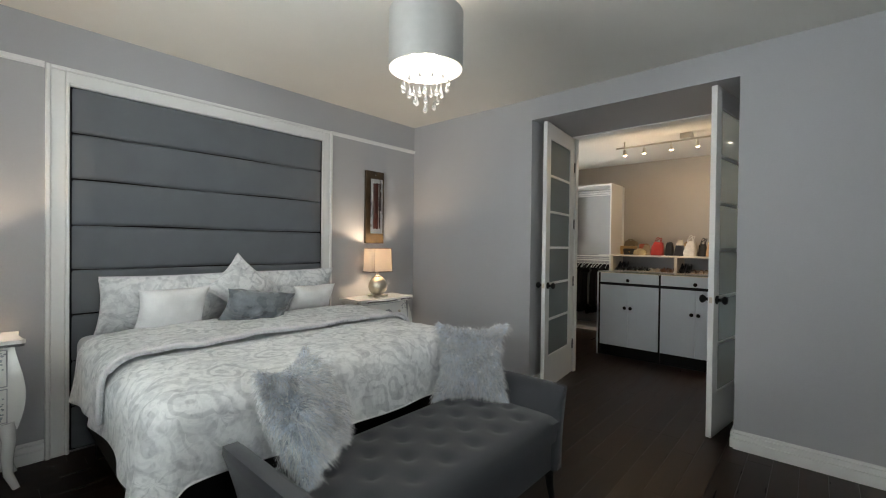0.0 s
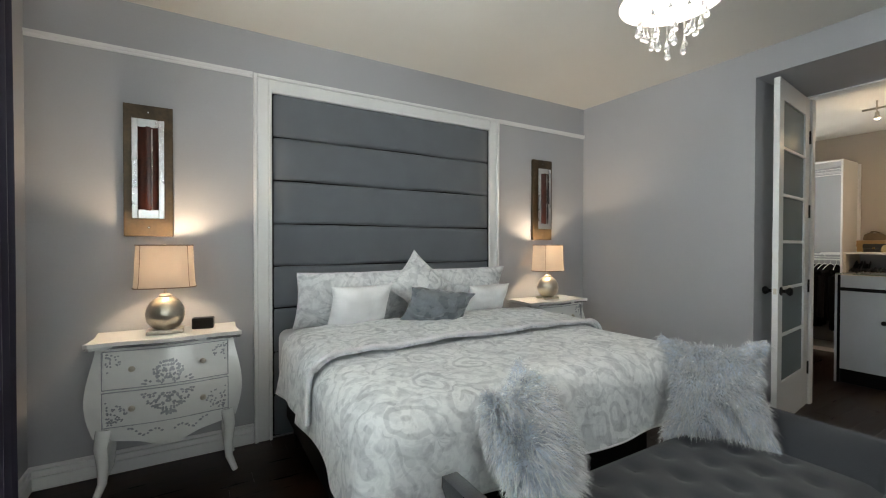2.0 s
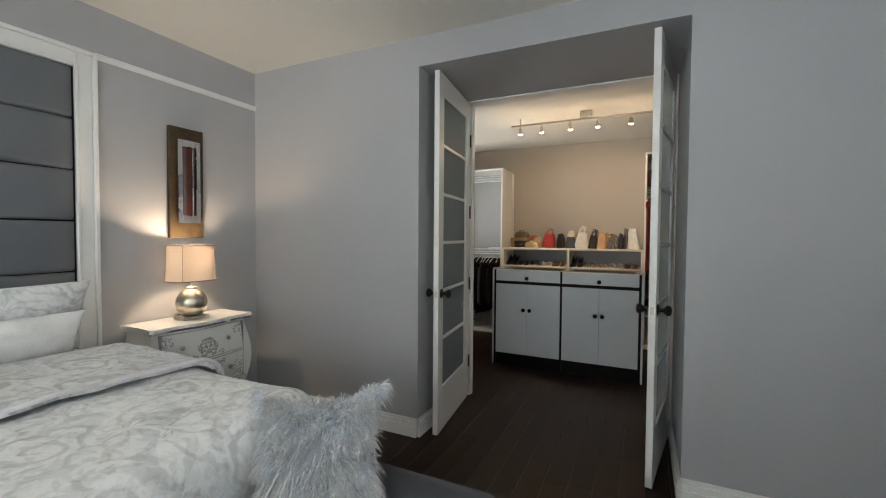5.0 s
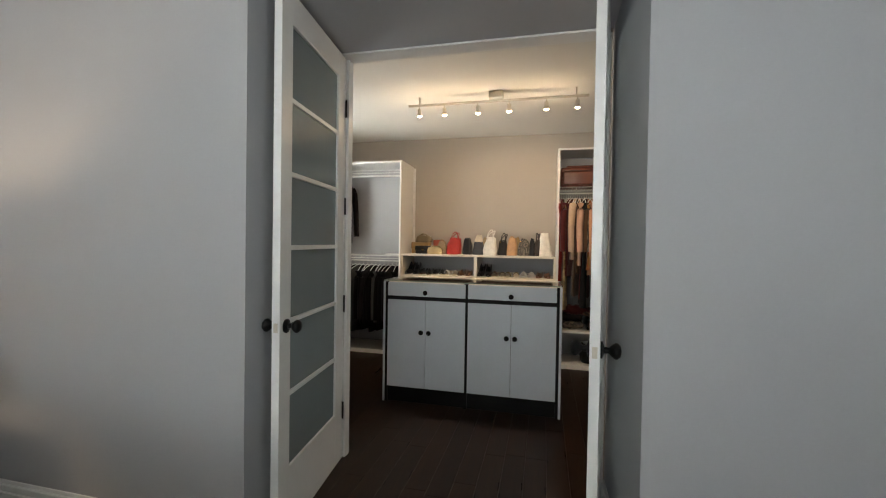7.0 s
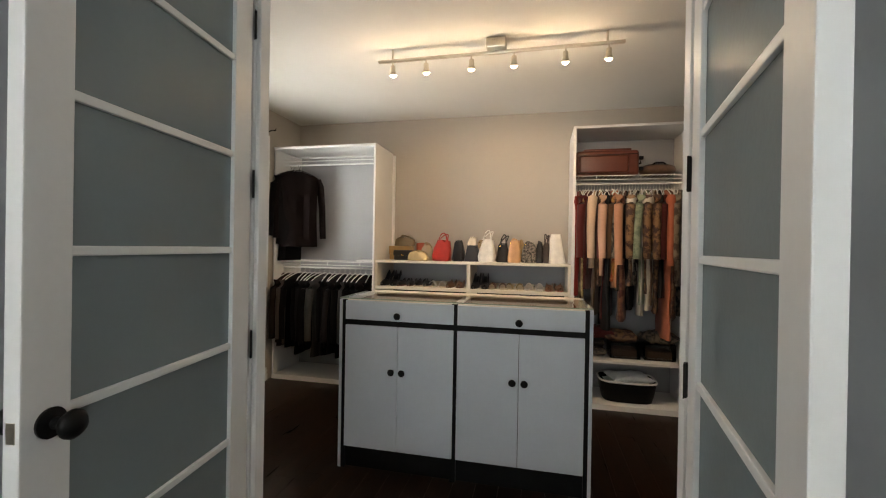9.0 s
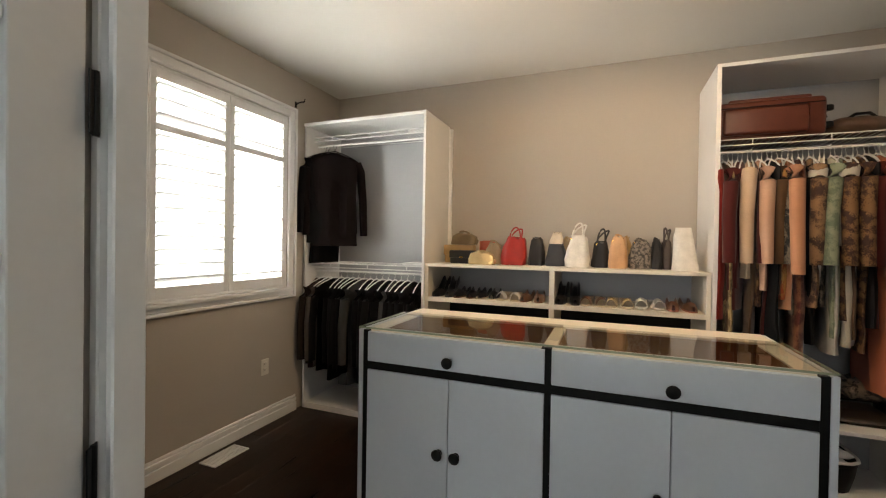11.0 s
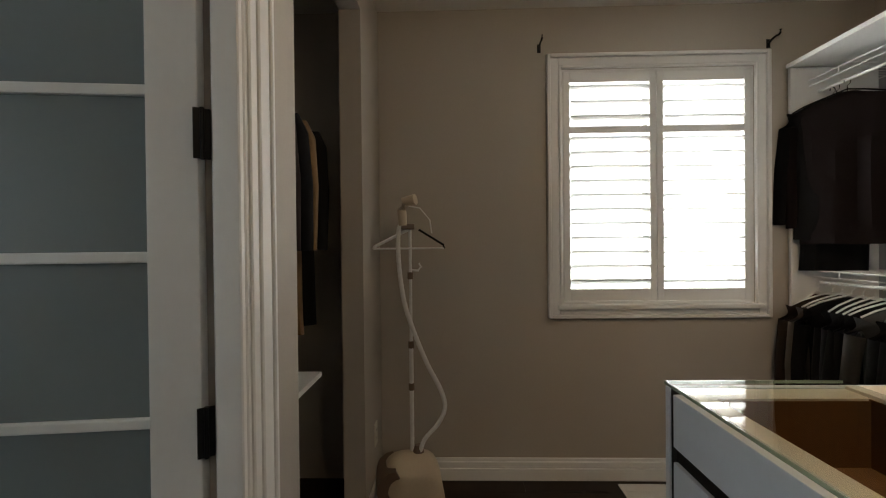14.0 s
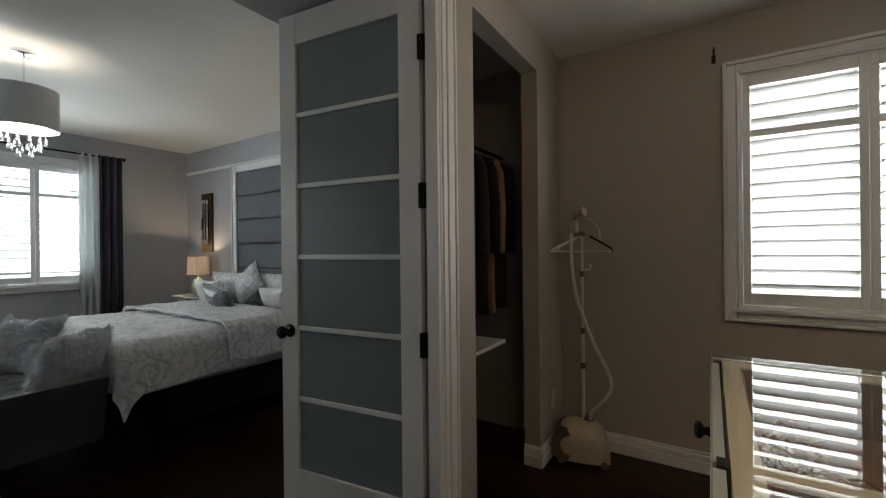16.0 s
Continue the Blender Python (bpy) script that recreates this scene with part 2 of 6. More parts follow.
def skin(bm, rings, closed=True, caps=True):
    """Join rings of points, one after the other, into a skin."""
    made = [[bm.verts.new(p) for p in ring] for ring in rings]
    for a, b in zip(made, made[1:]):
        for i in range(len(a) if closed else len(a) - 1):
            j = (i + 1) % len(a)
            bm.faces.new((a[i], a[j], b[j], b[i]))
    if caps and closed:
        bm.faces.new(list(reversed(made[0])))
        bm.faces.new(made[-1])
    return bm


def lathe(profile, seg=24, at=(0, 0, 0), caps=True, bm=None):
    bm = bm or bmesh.new()
    rings = [[(at[0] + r * math.cos(2 * math.pi * i / seg), at[1] + r * math.sin(2 * math.pi * i / seg), at[2] + z) for i in range(seg)] for r, z in profile]
    return skin(bm, rings, True, caps)


def tube(points, radius, seg=8, bm=None, taper=1.0):
    bm = bm or bmesh.new()
    pts = [Vector(p) for p in points]
    rings = []
    for i, p in enumerate(pts):
        d = (pts[min(i + 1, len(pts) - 1)] - pts[max(i - 1, 0)]).normalized()
        up = Vector((0, 0, 1)) if abs(d.z) < 0.9 else Vector((1, 0, 0))
        a = d.cross(up).normalized()
        b = d.cross(a)
        rr = radius * (1 + (taper - 1) * i / max(1, len(pts) - 1))
        rings.append([p + rr * (math.cos(2 * math.pi * k / seg) * a + math.sin(2 * math.pi * k / seg) * b) for k in range(seg)])
    return skin(bm, rings)


def part(name, bm, mat, parent=None, label="", smooth=False):
    bmesh.ops.recalc_face_normals(bm, faces=bm.faces[:])
    me = bpy.data.meshes.new(name)
    bm.to_mesh(me)
    bm.free()
    me.materials.append(mat)
    if smooth:
        me.polygons.foreach_set("use_smooth", [True] * len(me.polygons))
        me.set_sharp_from_angle(angle=radians(50))
    ob = new(name, me)
    if parent:
        ob.parent = parent
    return tagged(ob, label)


def sheet(name, corners, mat, parent, label=""):
    """One pane of glass, facing the side from which its corners run anticlockwise."""
    me = bpy.data.meshes.new(name)
    me.from_pydata(corners, [], [tuple(range(len(corners)))])
    me.materials.append(mat)
    ob = new(name, me)
    ob.parent = parent
    return tagged(ob, label)


def share(name, ob, parent, x=0, y=0, z=0, rx=0, ry=0, rz=0):
    """Another piece on the same mesh."""
    o = new(name, ob.data)
    o.parent = parent
    o.matrix_basis = pose(x, y, z, rx, ry, rz)
    return o


def thing(name, at, label, category, group="", rz=0.0):
    e = new(name)
    e.empty_display_size = 0.05
    e.matrix_basis = pose(*at, 0, 0, rz)
    return tagged(e, label, category, group)


def setting(name, bm, mat, label="", category=""):
    return tagged(part(name, bm, mat), label, category, kind="structure")


def ss(a, b, x):
    t = max(0.0, min(1.0, (x - a) / (b - a)))
    return t * t * (3 - 2 * t)


# ---- structure ----
H = 2.63
DX0, DX1, DZ = 1.507, 3.038, 2.44
WY0, WY1, WZ0, WZ1 = 1.918, 2.970, 0.985, 2.285
BX0, BX1 = 1.05, 2.85
FLOOR = setting("floor", box(-0.2, 5.4, -4.32, 3.85, -0.12, -0.012), M_SUB, "very dark brown hardwood floor", "floor")
setting("ceiling", box(-0.2, 5.4, -4.32, 3.85, H, H + 0.12), M_CEIL, "plain off-white plaster ceiling", "ceiling")
setting("wall_west_bedroom", box(-0.2, 0, -4.32, 0.10, 0, H), M_WALL, "grey painted wall behind the bed", "wall")
setting("wall_west_closet", boxes((-0.2, 0, 0.10, WY0, 0, H), (-0.2, 0, WY1, 3.82, 0, H), (-0.2, 0, WY0, WY1, 0, WZ0), (-0.2, 0, WY0, WY1, WZ1, H)), M_WALL2, "beige-grey painted closet wall with a window", "wall")
setting("wall_south", boxes((0, BX0, -4.32, -4.12, 0, H), (BX1, 5.2, -4.32, -4.12, 0, H), (BX0, BX1, -4.32, -4.12, 0, 1.0), (BX0, BX1, -4.32, -4.12, 2.26, H)), M_WALL, "grey painted wall with a shuttered window", "wall")
setting("wall_east_bedroom", boxes((5.2, 5.4, -4.32, -3.65, 0, H), (5.2, 5.4, -2.15, 0.12, 0, H), (5.2, 5.4, -3.65, -2.15, 0, 1.0), (5.2, 5.4, -3.65, -2.15, 2.26, H)), M_WALL, "plain grey painted wall", "wall")
setting("wall_doors", boxes((0, DX0, 0, 0.12, 0, H), (DX1, 5.2, 0, 0.12, 0, H), (DX0, DX1, 0, 0.12, DZ, H), (1.40, DX0, 0.12, 0.80, 0, H), (DX1, 3.16, 0.12, 0.80, 0, H), (DX0, DX1, 0.12, 0.80, DZ, H)), M_WALL, "grey painted wall with a deep doorway", "wall")
setting("wall_closet_south", boxes((0, 0.44, 0.80, 0.90, 0, H), (0.44, 1.25, 0.80, 0.90, 2.40, H), (1.25, DX0, 0.80, 0.90, 0, H), (DX0, DX1, 0.80, 0.90, 2.47, H)), M_WALL2, "beige-grey painted wall with a niche", "wall")
setting("wall_closet_east_of_door", box(DX1, 4.7, 0.80, 0.90, 0, H), M_WALL2, "plain beige-grey painted wall beside the doorway", "wall")
setting("wall_niche_side", box(1.36, 1.398, 0.12, 0.80, 0, H), M_WALL2, "beige-grey painted side wall of the niche", "wall")
setting("wall_north", box(0, 4.7, 3.62, 3.82, 0, H), M_WALL2, "beige-grey painted wall above the shoe shelves", "wall")
setting("wall_east_closet", box(4.7, 4.9, 0.80, 3.82, 0, H), M_WALL2, "plain beige-grey painted wall", "wall")


def baseboard(x0, y0, x1, y1, nx, ny, mat=M_TRIM):
    """A stepped board along a wall from one point to another; (nx, ny) points into the room."""
    bm = bmesh.new()
    for t, z0, z1 in ((0.020, 0.0, 0.068), (0.012, 0.068, 0.080), (0.018, 0.080, 0.104), (0.008, 0.104, 0.124)):
        xs, ys = sorted((x0, x1)), sorted((y0, y1))
        if nx:
            add_box(bm, *sorted((x0, x0 + nx * t)), *ys, z0, z1, bev=0.003, seg=1)
        else:
            add_box(bm, *xs, *sorted((y0, y0 + ny * t)), z0, z1, bev=0.003, seg=1)
    return setting("baseboard", bm, mat, "white stepped baseboard", "baseboard")


baseboard(0, -4.12, 0, -3.054, 1, 0)
baseboard(0, -1.090, 0, 0, 1, 0)
baseboard(0.02, 0, DX0, 0, 0, -1)
baseboard(DX1, 0, 5.2, 0, 0, -1)
baseboard(DX0, 0.0, DX0, 0.78, 1, 0)
baseboard(DX1, 0.0, DX1, 0.78, -1, 0)
baseboard(0.02, -4.12, 5.2, -4.12, 0, 1)
baseboard(5.2, -4.10, 5.2, -0.02, -1, 0)
baseboard(0, 0.90, 0, 3.08, 1, 0)
baseboard(0.02, 0.90, 0.44, 0.90, 0, 1)
baseboard(0.44, 0.80, 0.44, 0.918, 1, 0)
baseboard(1.25, 0.90, 1.42, 0.90, 0, 1)
baseboard(3.12, 0.90, 4.7, 0.90, 0, 1)
baseboard(4.7, 0.92, 4.7, 3.1, -1, 0)
# picture rail beside the headboard surround
setting("trim", boxes((0, 0.016, -4.12, -3.054, 2.350, 2.368), (0, 0.010, -4.12, -3.054, 2.335, 2.350)), M_TRIM, "thin white picture rail", "trim")
setting("trim", boxes((0, 0.016, -1.090, 0, 2.350, 2.368), (0, 0.010, -1.090, 0, 2.335, 2.350)), M_TRIM, "thin white picture rail", "trim")

# door frame set at the closet end of the passage
bm = bmesh.new()
for x0, x1 in ((DX0, DX0 + 0.022), (DX1 - 0.022, DX1)):
    add_box(bm, x0, x1, 0.836, 0.905, 0, DZ, bev=0.003, seg=1)
for x0, x1 in ((DX0 + 0.022, DX0 + 0.040), (DX1 - 0.040, DX1 - 0.022)):
    add_box(bm, x0, x1, 0.848, 0.903, 0, 2.429, bev=0.003, seg=1)
add_box(bm, DX0 + 0.022, DX1 - 0.022, 0.785, 0.905, 2.43, 2.47, bev=0.003, seg=1)
for s, x in ((-1, DX0), (1, DX1)):
    for w0, w1, t in ((-0.01, 0.020, 0.010), (0.020, 0.065, 0.016), (0.065, 0.080, 0.022)):
        add_box(bm, *sorted((x + s * w0, x + s * w1)), 0.902, 0.902 + t, 0, 2.45 + w1, bev=0.003, seg=1)
for w0, w1, t in ((-0.01, 0.020, 0.010), (0.020, 0.065, 0.016), (0.065, 0.080, 0.022)):
    add_box(bm, DX0 - w0 + 0.001, DX1 + w0 - 0.001, 0.902, 0.902 + t, 2.45 + w0, 2.45 + w1, bev=0.003, seg=1)
setting("trim", bm, M_TRIM, "white moulded door frame", "trim")


# ---- windows with plantation shutters ----
def shutter_window(name, width, z0, z1, panels, m, label):
    """Local x runs along the wall, local y points into the room, z is up; x = 0 is the middle."""
    w = tagged(new(name), label, "window", kind="structure")
    w.matrix_basis = m
    hw = width / 2
    bm = bmesh.new()
    for a, b, t in ((0.0, 0.016, 0.022), (0.016, 0.060, 0.016), (0.060, 0.080, 0.030)):
        for s in (-1, 1):
            add_box(bm, *sorted((s * (hw + a), s * (hw + b))), 0, t, z0 - b, z1 + b, bev=0.004, seg=1)
        add_box(bm, -hw - a, hw + a, 0, t, z1 + a, z1 + b, bev=0.004, seg=1)
        add_box(bm, -hw - a, hw + a, 0, t, z0 - b, z0 - a, bev=0.004, seg=1)
    part("casing", bm, M_TRIM, w)
    part("sill", box(-hw - 0.03, hw + 0.03, 0.0, 0.045, z0 - 0.028, z0 - 0.003, bev=0.006), M_TRIM, w)
    part("jamb", boxes((-hw, -hw + 0.012, -0.2, -0.002, z0, z1), (hw - 0.012, hw, -0.2, -0.002, z0, z1), (-hw + 0.012, hw - 0.012, -0.2, -0.002, z1 - 0.012, z1), (-hw + 0.012, hw - 0.012, -0.2, -0.002, z0, z0 + 0.012)), M_TRIM, w)
    ipw = (width - 0.024) / panels
    mid = z0 + (z1 - z0) * 0.742
    sw = 0.036
    lw = ipw - 2 * sw - 0.008
    lo0, hi1 = z0 + 0.080, z1 - 0.072
    louver = None
    for p in range(panels):
        cx = -hw + 0.012 + ipw * (p + 0.5)
        a, b = cx - ipw / 2 + 0.0015, cx + ipw / 2 - 0.0015
        bmf = boxes((a, a + sw, -0.03, 0.0, z0 + 0.014, z1 - 0.014), (b - sw, b, -0.03, 0.0, z0 + 0.014, z1 - 0.014),
                    (a + sw, b - sw, -0.03, 0.0, hi1, z1 - 0.014), (a + sw, b - sw, -0.03, 0.0, z0 + 0.014, lo0),
                    (a + sw, b - sw, -0.03, 0.0, mid - 0.020, mid + 0.020), bev=0.003)
        panel = part("shutter_panel", bmf, M_TRIM, w)
        for lo, hi in ((lo0, mid - 0.020), (mid + 0.020, hi1)):
            n = round((hi - lo) / 0.079)
            for i in range(n):
                zz = lo + (hi - lo) * (i + 0.5) / n
                if louver is None:
                    prof = [(0.036 * math.cos(q), 0.0055 * math.sin(q)) for q in [k * math.pi / 5 for k in range(10)]]
                    bl = skin(bmesh.new(), [[(sx * lw / 2, y, z) for y, z in prof] for sx in (-1, 1)])
                    louver = part("louver", bl, M_TRIM, panel)
                    louver.matrix_basis = pose(cx, -0.015, zz, LOUVER_TILT[p % 2])
                else:
                    share("louver", louver, panel, cx, -0.015, zz, LOUVER_TILT[p % 2])
    sheet("pane", [(-hw + 0.03, -0.12, z0 + 0.03), (-hw + 0.03, -0.12, z1 - 0.03), (hw - 0.03, -0.12, z1 - 0.03), (hw - 0.03, -0.12, z0 + 0.03)], M_GLASS, w).visible_shadow = False
    part("sash", boxes((-0.025, 0.025, -0.15, -0.126, z0 + 0.03, z1 - 0.03), (-hw + 0.03, hw - 0.03, -0.15, -0.126, z0 + 0.03, z0 + 0.07), (-hw + 0.03, hw - 0.03, -0.15, -0.126, z1 - 0.07, z1 - 0.03)), M_TRIM, w)
    return w


LOUVER_TILT = (17, 28)
shutter_window("window_1", WY1 - WY0, WZ0, WZ1, 2, pose(0, (WY0 + WY1) / 2, 0, 0, 0, -90), "white window with open plantation shutters in the closet")
shutter_window("window_2", BX1 - BX0, 1.0, 2.26, 4, pose((BX0 + BX1) / 2, -4.12, 0, 0, 0, 0), "white window with open plantation shutters in the bedroom")
setting("backdrop", box(-1.62, -1.60, -0.5, 6.0, -0.5, 4.4), M_SKYB, "bright overcast sky outside the closet window", "sky")
# unseen east window, added only to carry the fill light and its backdrop
shutter_window("added_window", 1.5, 1.0, 2.26, 3, pose(5.2, -2.9, 0, 0, 0, 90), "added unseen white shuttered window that lights the bed")
setting("backdrop", box(6.2, 6.22, -5.0, 1.0, -0.5, 4.4), M_SKYB, "bright overcast sky outside the added side window", "sky")
setting("backdrop", box(-0.5, 4.5, -5.02, -5.0, 0.0, 3.4), M_SKYB, "bright overcast sky outside the bedroom window", "sky")


# ---- french doors ----
def door_leaf(name, m, side, label):
    """Local x runs from the hinge to the free edge, y is the thickness, z up."""
    d = tagged(new(name), label, "door", kind="structure")
    d.matrix_basis = m
    W, T, Z = 0.755, 0.036, 2.425
    st = 0.098
    part("stile", box(0, st, -T / 2, T / 2, 0.008, Z, bev=0.003), M_TRIM, d)
    part("stile", box(W - st, W, -T / 2, T / 2, 0.008, Z, bev=0.003), M_TRIM, d)
    part("top_rail", box(st, W - st, -T / 2 + 0.001, T / 2 - 0.001, 2.285, Z, bev=0.002), M_TRIM, d)
    part("bottom_rail", box(st, W - st, -T / 2 + 0.001, T / 2 - 0.001, 0.008, 0.31, bev=0.002), M_TRIM, d)
    n = 6
    step = (2.285 - 0.31) / n
    for i in range(n):
        z = 0.31 + step * i
        if i:
            part("muntin", box(st, W - st, -T / 2 + 0.004, T / 2 - 0.004, z - 0.011, z + 0.011, bev=0.004), M_TRIM, d)
        part("pane", box(st, W - st, -0.004, 0.004, z + 0.011 * (i > 0), z + step - 0.011 * (i < n - 1)), M_FROST, d, "frosted glass pane")
    for s in (-1, 1):
        k = lathe([(0.030, 0), (0.031, 0.006), (0.012, 0.012), (0.011, 0.028), (0.020, 0.036), (0.029, 0.048), (0.029, 0.056), (0.020, 0.066), (0.004, 0.069)], 20)
        knob = part("knob", k, M_BLACK, d, "black round door knob", smooth=True)
        knob.matrix_basis = pose(W - 0.055, s * T / 2, 0.955, -90 * s)
    part("latch_plate", box(W, W + 0.0015, -0.009, 0.009, 0.935, 0.975), M_NICKEL, d)
    for z in (0.30, 0.950, 1.540, 2.125):
        hb = boxes((-0.016, 0.016, -0.0015, 0.0015, -0.050, 0.050), bev=0.0012)
        lathe([(0.0045, -0.051), (0.0045, 0.051)], 10, (0, side * 0.002, 0), bm=hb)
        part("hinge", hb, M_BLACK, d, "black butt hinge").matrix_basis = pose(-0.010, side * 0.021, z, 0, 0, side * 32)
    return d


door_leaf("door_1", pose(1.519, 0.812, 0, 0, 0, -90 + 6.8), 1, "white french door with six frosted panes, open")
door_leaf("door_2", pose(3.004, 0.785, 0, 0, 0, -90 - 8.6), -1, "white french door with six frosted panes, open")

# ---- bedroom: headboard wall ----
surround = thing("headboard_surround", (0, -2.072, 0), "white moulded timber surround round the tall headboard", "trim")
for a, b, t in ((0.872, 0.890, 0.034), (0.890, 0.958, 0.022), (0.958, 0.980, 0.034)):
    for s in (-1, 1):
        part("side_moulding", box(0.0, t, *sorted((s * a, s * b)), 0.0, 2.252 + b - 0.872, bev=0.004, seg=1), M_TRIM, surround)
    part("head_moulding", box(0.0, t - 0.001, -a + 0.0005, a - 0.0005, 2.252 + a - 0.872, 2.252 + b - 0.872, bev=0.004, seg=1), M_TRIM, surround)

headboard = thing("headboard", (0, -2.072, 0), "tall slate-grey upholstered headboard of stacked horizontal panels", "headboard")
part("backing", box(0.001, 0.018, -0.870, 0.870, 0.02, 2.250), M_DARK, headboard)
levels = [0.02, 0.290, 0.572, 0.854, 1.132, 1.409, 1.690, 1.970, 2.249]
for z0, z1 in zip(levels, levels[1:]):
    nz, ny = 16, 28
    rows = []
    for i in range(nz + 1):
        q = i / nz
        zz = z0 + 0.0025 + (z1 - z0 - 0.005) * (0.5 - 0.5 * math.cos(math.pi * q))
        q = (zz - z0 - 0.0025) / (z1 - z0 - 0.005)
        bul = (1 - abs(2 * q - 1) ** 26) ** 0.5 if 0 < q < 1 else 0
        row = []
        for j in range(ny + 1):
            p = j / ny * 2 - 1
            e = max(0.0, 1 - abs(p) ** 40)
            wob = 0.0035 * noise.noise((p * 6, zz * 9, 1.7)) * e
            sag = 0.004 * math.sin(p * 5 + z0 * 7) * (1 - q) ** 2
            row.append((0.014 + 0.036 * bul * e ** 0.5 + wob * bul, p * 0.868, zz + sag))
        rows.append(row)
    part("panel", skin(bmesh.new(), rows, closed=False, caps=False), M_PANEL, headboard, smooth=True)


# ---- bed ----
BY, TOP, FOOT = -2.072, 0.770, 1.77
bed = thing("bed", (0, BY, 0), "king-size bed with dark base and grey fitted sheet", "bed")
part("base", boxes((0.10, FOOT - 0.22, -0.80, 0.80, 0.16, 0.42), bev=0.01), M_DARK, bed)
for x in (0.2, 1.65):
    for y in (-0.74, 0.74):
        part("leg", box(x - 0.03, x + 0.03, y - 0.03, y + 0.03, 0, 0.16, bev=0.004), M_DARK, bed)
part("mattress", box(0.08, FOOT - 0.02, -0.850, 0.850, 0.42, 0.735, bev=0.07, seg=5), M_SHEET, bed, "grey fitted sheet over the mattress", smooth=True)


def drape(u0, u1, foot, half, lift, hem_l, hem_r, hem_f, nu=64, nv=96, seed=0.0, thick=0.022, edge_u=None):
    """A cover laid over the bed that falls over its sides and foot. u runs along the bed, v across it."""
    bm = bmesh.new()
    rad = 0.12

    def fall(s):
        # across an edge: out and down along a quarter round, then straight down
        a = rad * math.pi / 2
        if s <= 0:
            return 0.0, 0.0
        if s < a:
            return rad * math.sin(s / rad), rad * (1 - math.cos(s / rad))
        return rad, rad + (s - a)

    def point(u, v, off):
        du = max(0.0, u - (foot - rad))
        dv = max(0.0, abs(v) - (half - rad))
        sv = 1 if v > 0 else -1
        rr = math.hypot(du, dv) if du > 0 and dv > 0 else du + dv
        out, down = fall(rr)
        if du > 0 and dv > 0:
            ang = math.atan2(dv, du)
            wx, wy = math.cos(ang), math.sin(ang)
        else:
            wx, wy = (1.0 if du > 0 else 0.0), (1.0 if dv > 0 else 0.0)
        hang = max(0.0, down - rad)
        run = v if du > 0 and dv == 0 else u if dv > 0 and du == 0 else math.atan2(dv, du) * 0.7 + 1.3
        rip = (0.020 * math.sin(run * 13.0 + 2.2 * noise.noise((run * 2.0, seed, 0.5)) + seed) * (0.4 + 0.6 * abs(noise.noise((run * 1.7, 3.1, seed))) * 2) + 0.030 * noise.noise((u * 3.1, v * 3.1, seed))) * min(1.0, hang * 4)
        flare = 0.10 * hang * (1.6 if du > 0 and dv > 0 else 1.0)
        x = min(u, foot - rad) + wx * (out + flare + rip + off)
        y = min(abs(v), half - rad) + wy * (out + flare + rip + off)
        crease = 1 - abs(noise.noise((u * 2.3 + v * 1.1, v * 2.6 - u * 0.8, seed + 7))) * 2
        puff = 0.009 * noise.noise((u * 3.4, v * 3.4, seed + 3)) + 0.008 * noise.noise((u * 9, v * 9, seed + 5)) + 0.012 * math.cos(v / half * 1.5) + 0.006 * max(0.0, crease) ** 3
        z = TOP + lift + (puff if rr == 0 else puff * max(0, 1 - rr * 6)) - down + (off if rr < rad else 0)
        return (x, sv * y, z)

    us = [u0 + (u1 + hem_f - u0) * i / nu for i in range(nu + 1)]
    grids = []
    for off in (0.0, -thick):
        rows = []
        for u in us:
            k = ss(u0, u1, u)
            row = []
            for j in range(nv + 1):
                q = j / nv
                lo = -(half - rad) - hem_l[0] * (1 - k) - hem_l[1] * k
                hi = (half - rad) + hem_r[0] * (1 - k) + hem_r[1] * k
                row.append(point(u, lo + (hi - lo) * q, off))
            rows.append(row)
        grids.append([[bm.verts.new(p) for p in row] for row in rows])
    a, b = grids
    for g in grids:
        for r0, r1 in zip(g, g[1:]):
            for j in range(nv):
                bm.faces.new((r0[j], r0[j + 1], r1[j + 1], r1[j]))
    ring = lambda g: g[0][:-1] + [r[-1] for r in g[:-1]] + g[-1][:0:-1] + [r[0] for r in g[:0:-1]]
    ra, rb = ring(a), ring(b)
    for i in range(len(ra)):
        j = (i + 1) % len(ra)
        bm.faces.new((ra[i], ra[j], rb[j], rb[i]))
    edge = [v.co.copy() for v in a[-1 if edge_u is None else edge_u]]
    hems = [r[0].co.copy() for r in a], [r[-1].co.copy() for r in a]
    return bm, edge, hems


duvet = thing("duvet", (0, BY, 0), "silver-grey paisley duvet spread over the bed", "duvet")
bm, edge, hems = drape(0.96, FOOT + 0.02, FOOT + 0.04, 0.885, 0.0, (0.37, 0.40), (0.36, 0.38), 0.27, seed=0.4)
part("cover", bm, M_DUVET, duvet, smooth=True)
part("piping", tube(edge, 0.004, 6), M_PIPE, duvet)
fold = thing("duvet_turndown", (0, BY, 0), "turned-down paisley duvet edge with pale piping", "duvet")
bm, edge, hems = drape(0.56, 1.145, 3.0, 0.905, 0.040, (0.40, 0.35), (0.36, 0.36), 0.02, nu=26, seed=2.1, thick=0.018)
part("cover", bm, M_DUVET, fold, smooth=True)
part("piping", tube([p + Vector((0.004, 0, 0.002)) for p in edge], 0.009, 8), M_PIPE, fold, "pale corded piping")


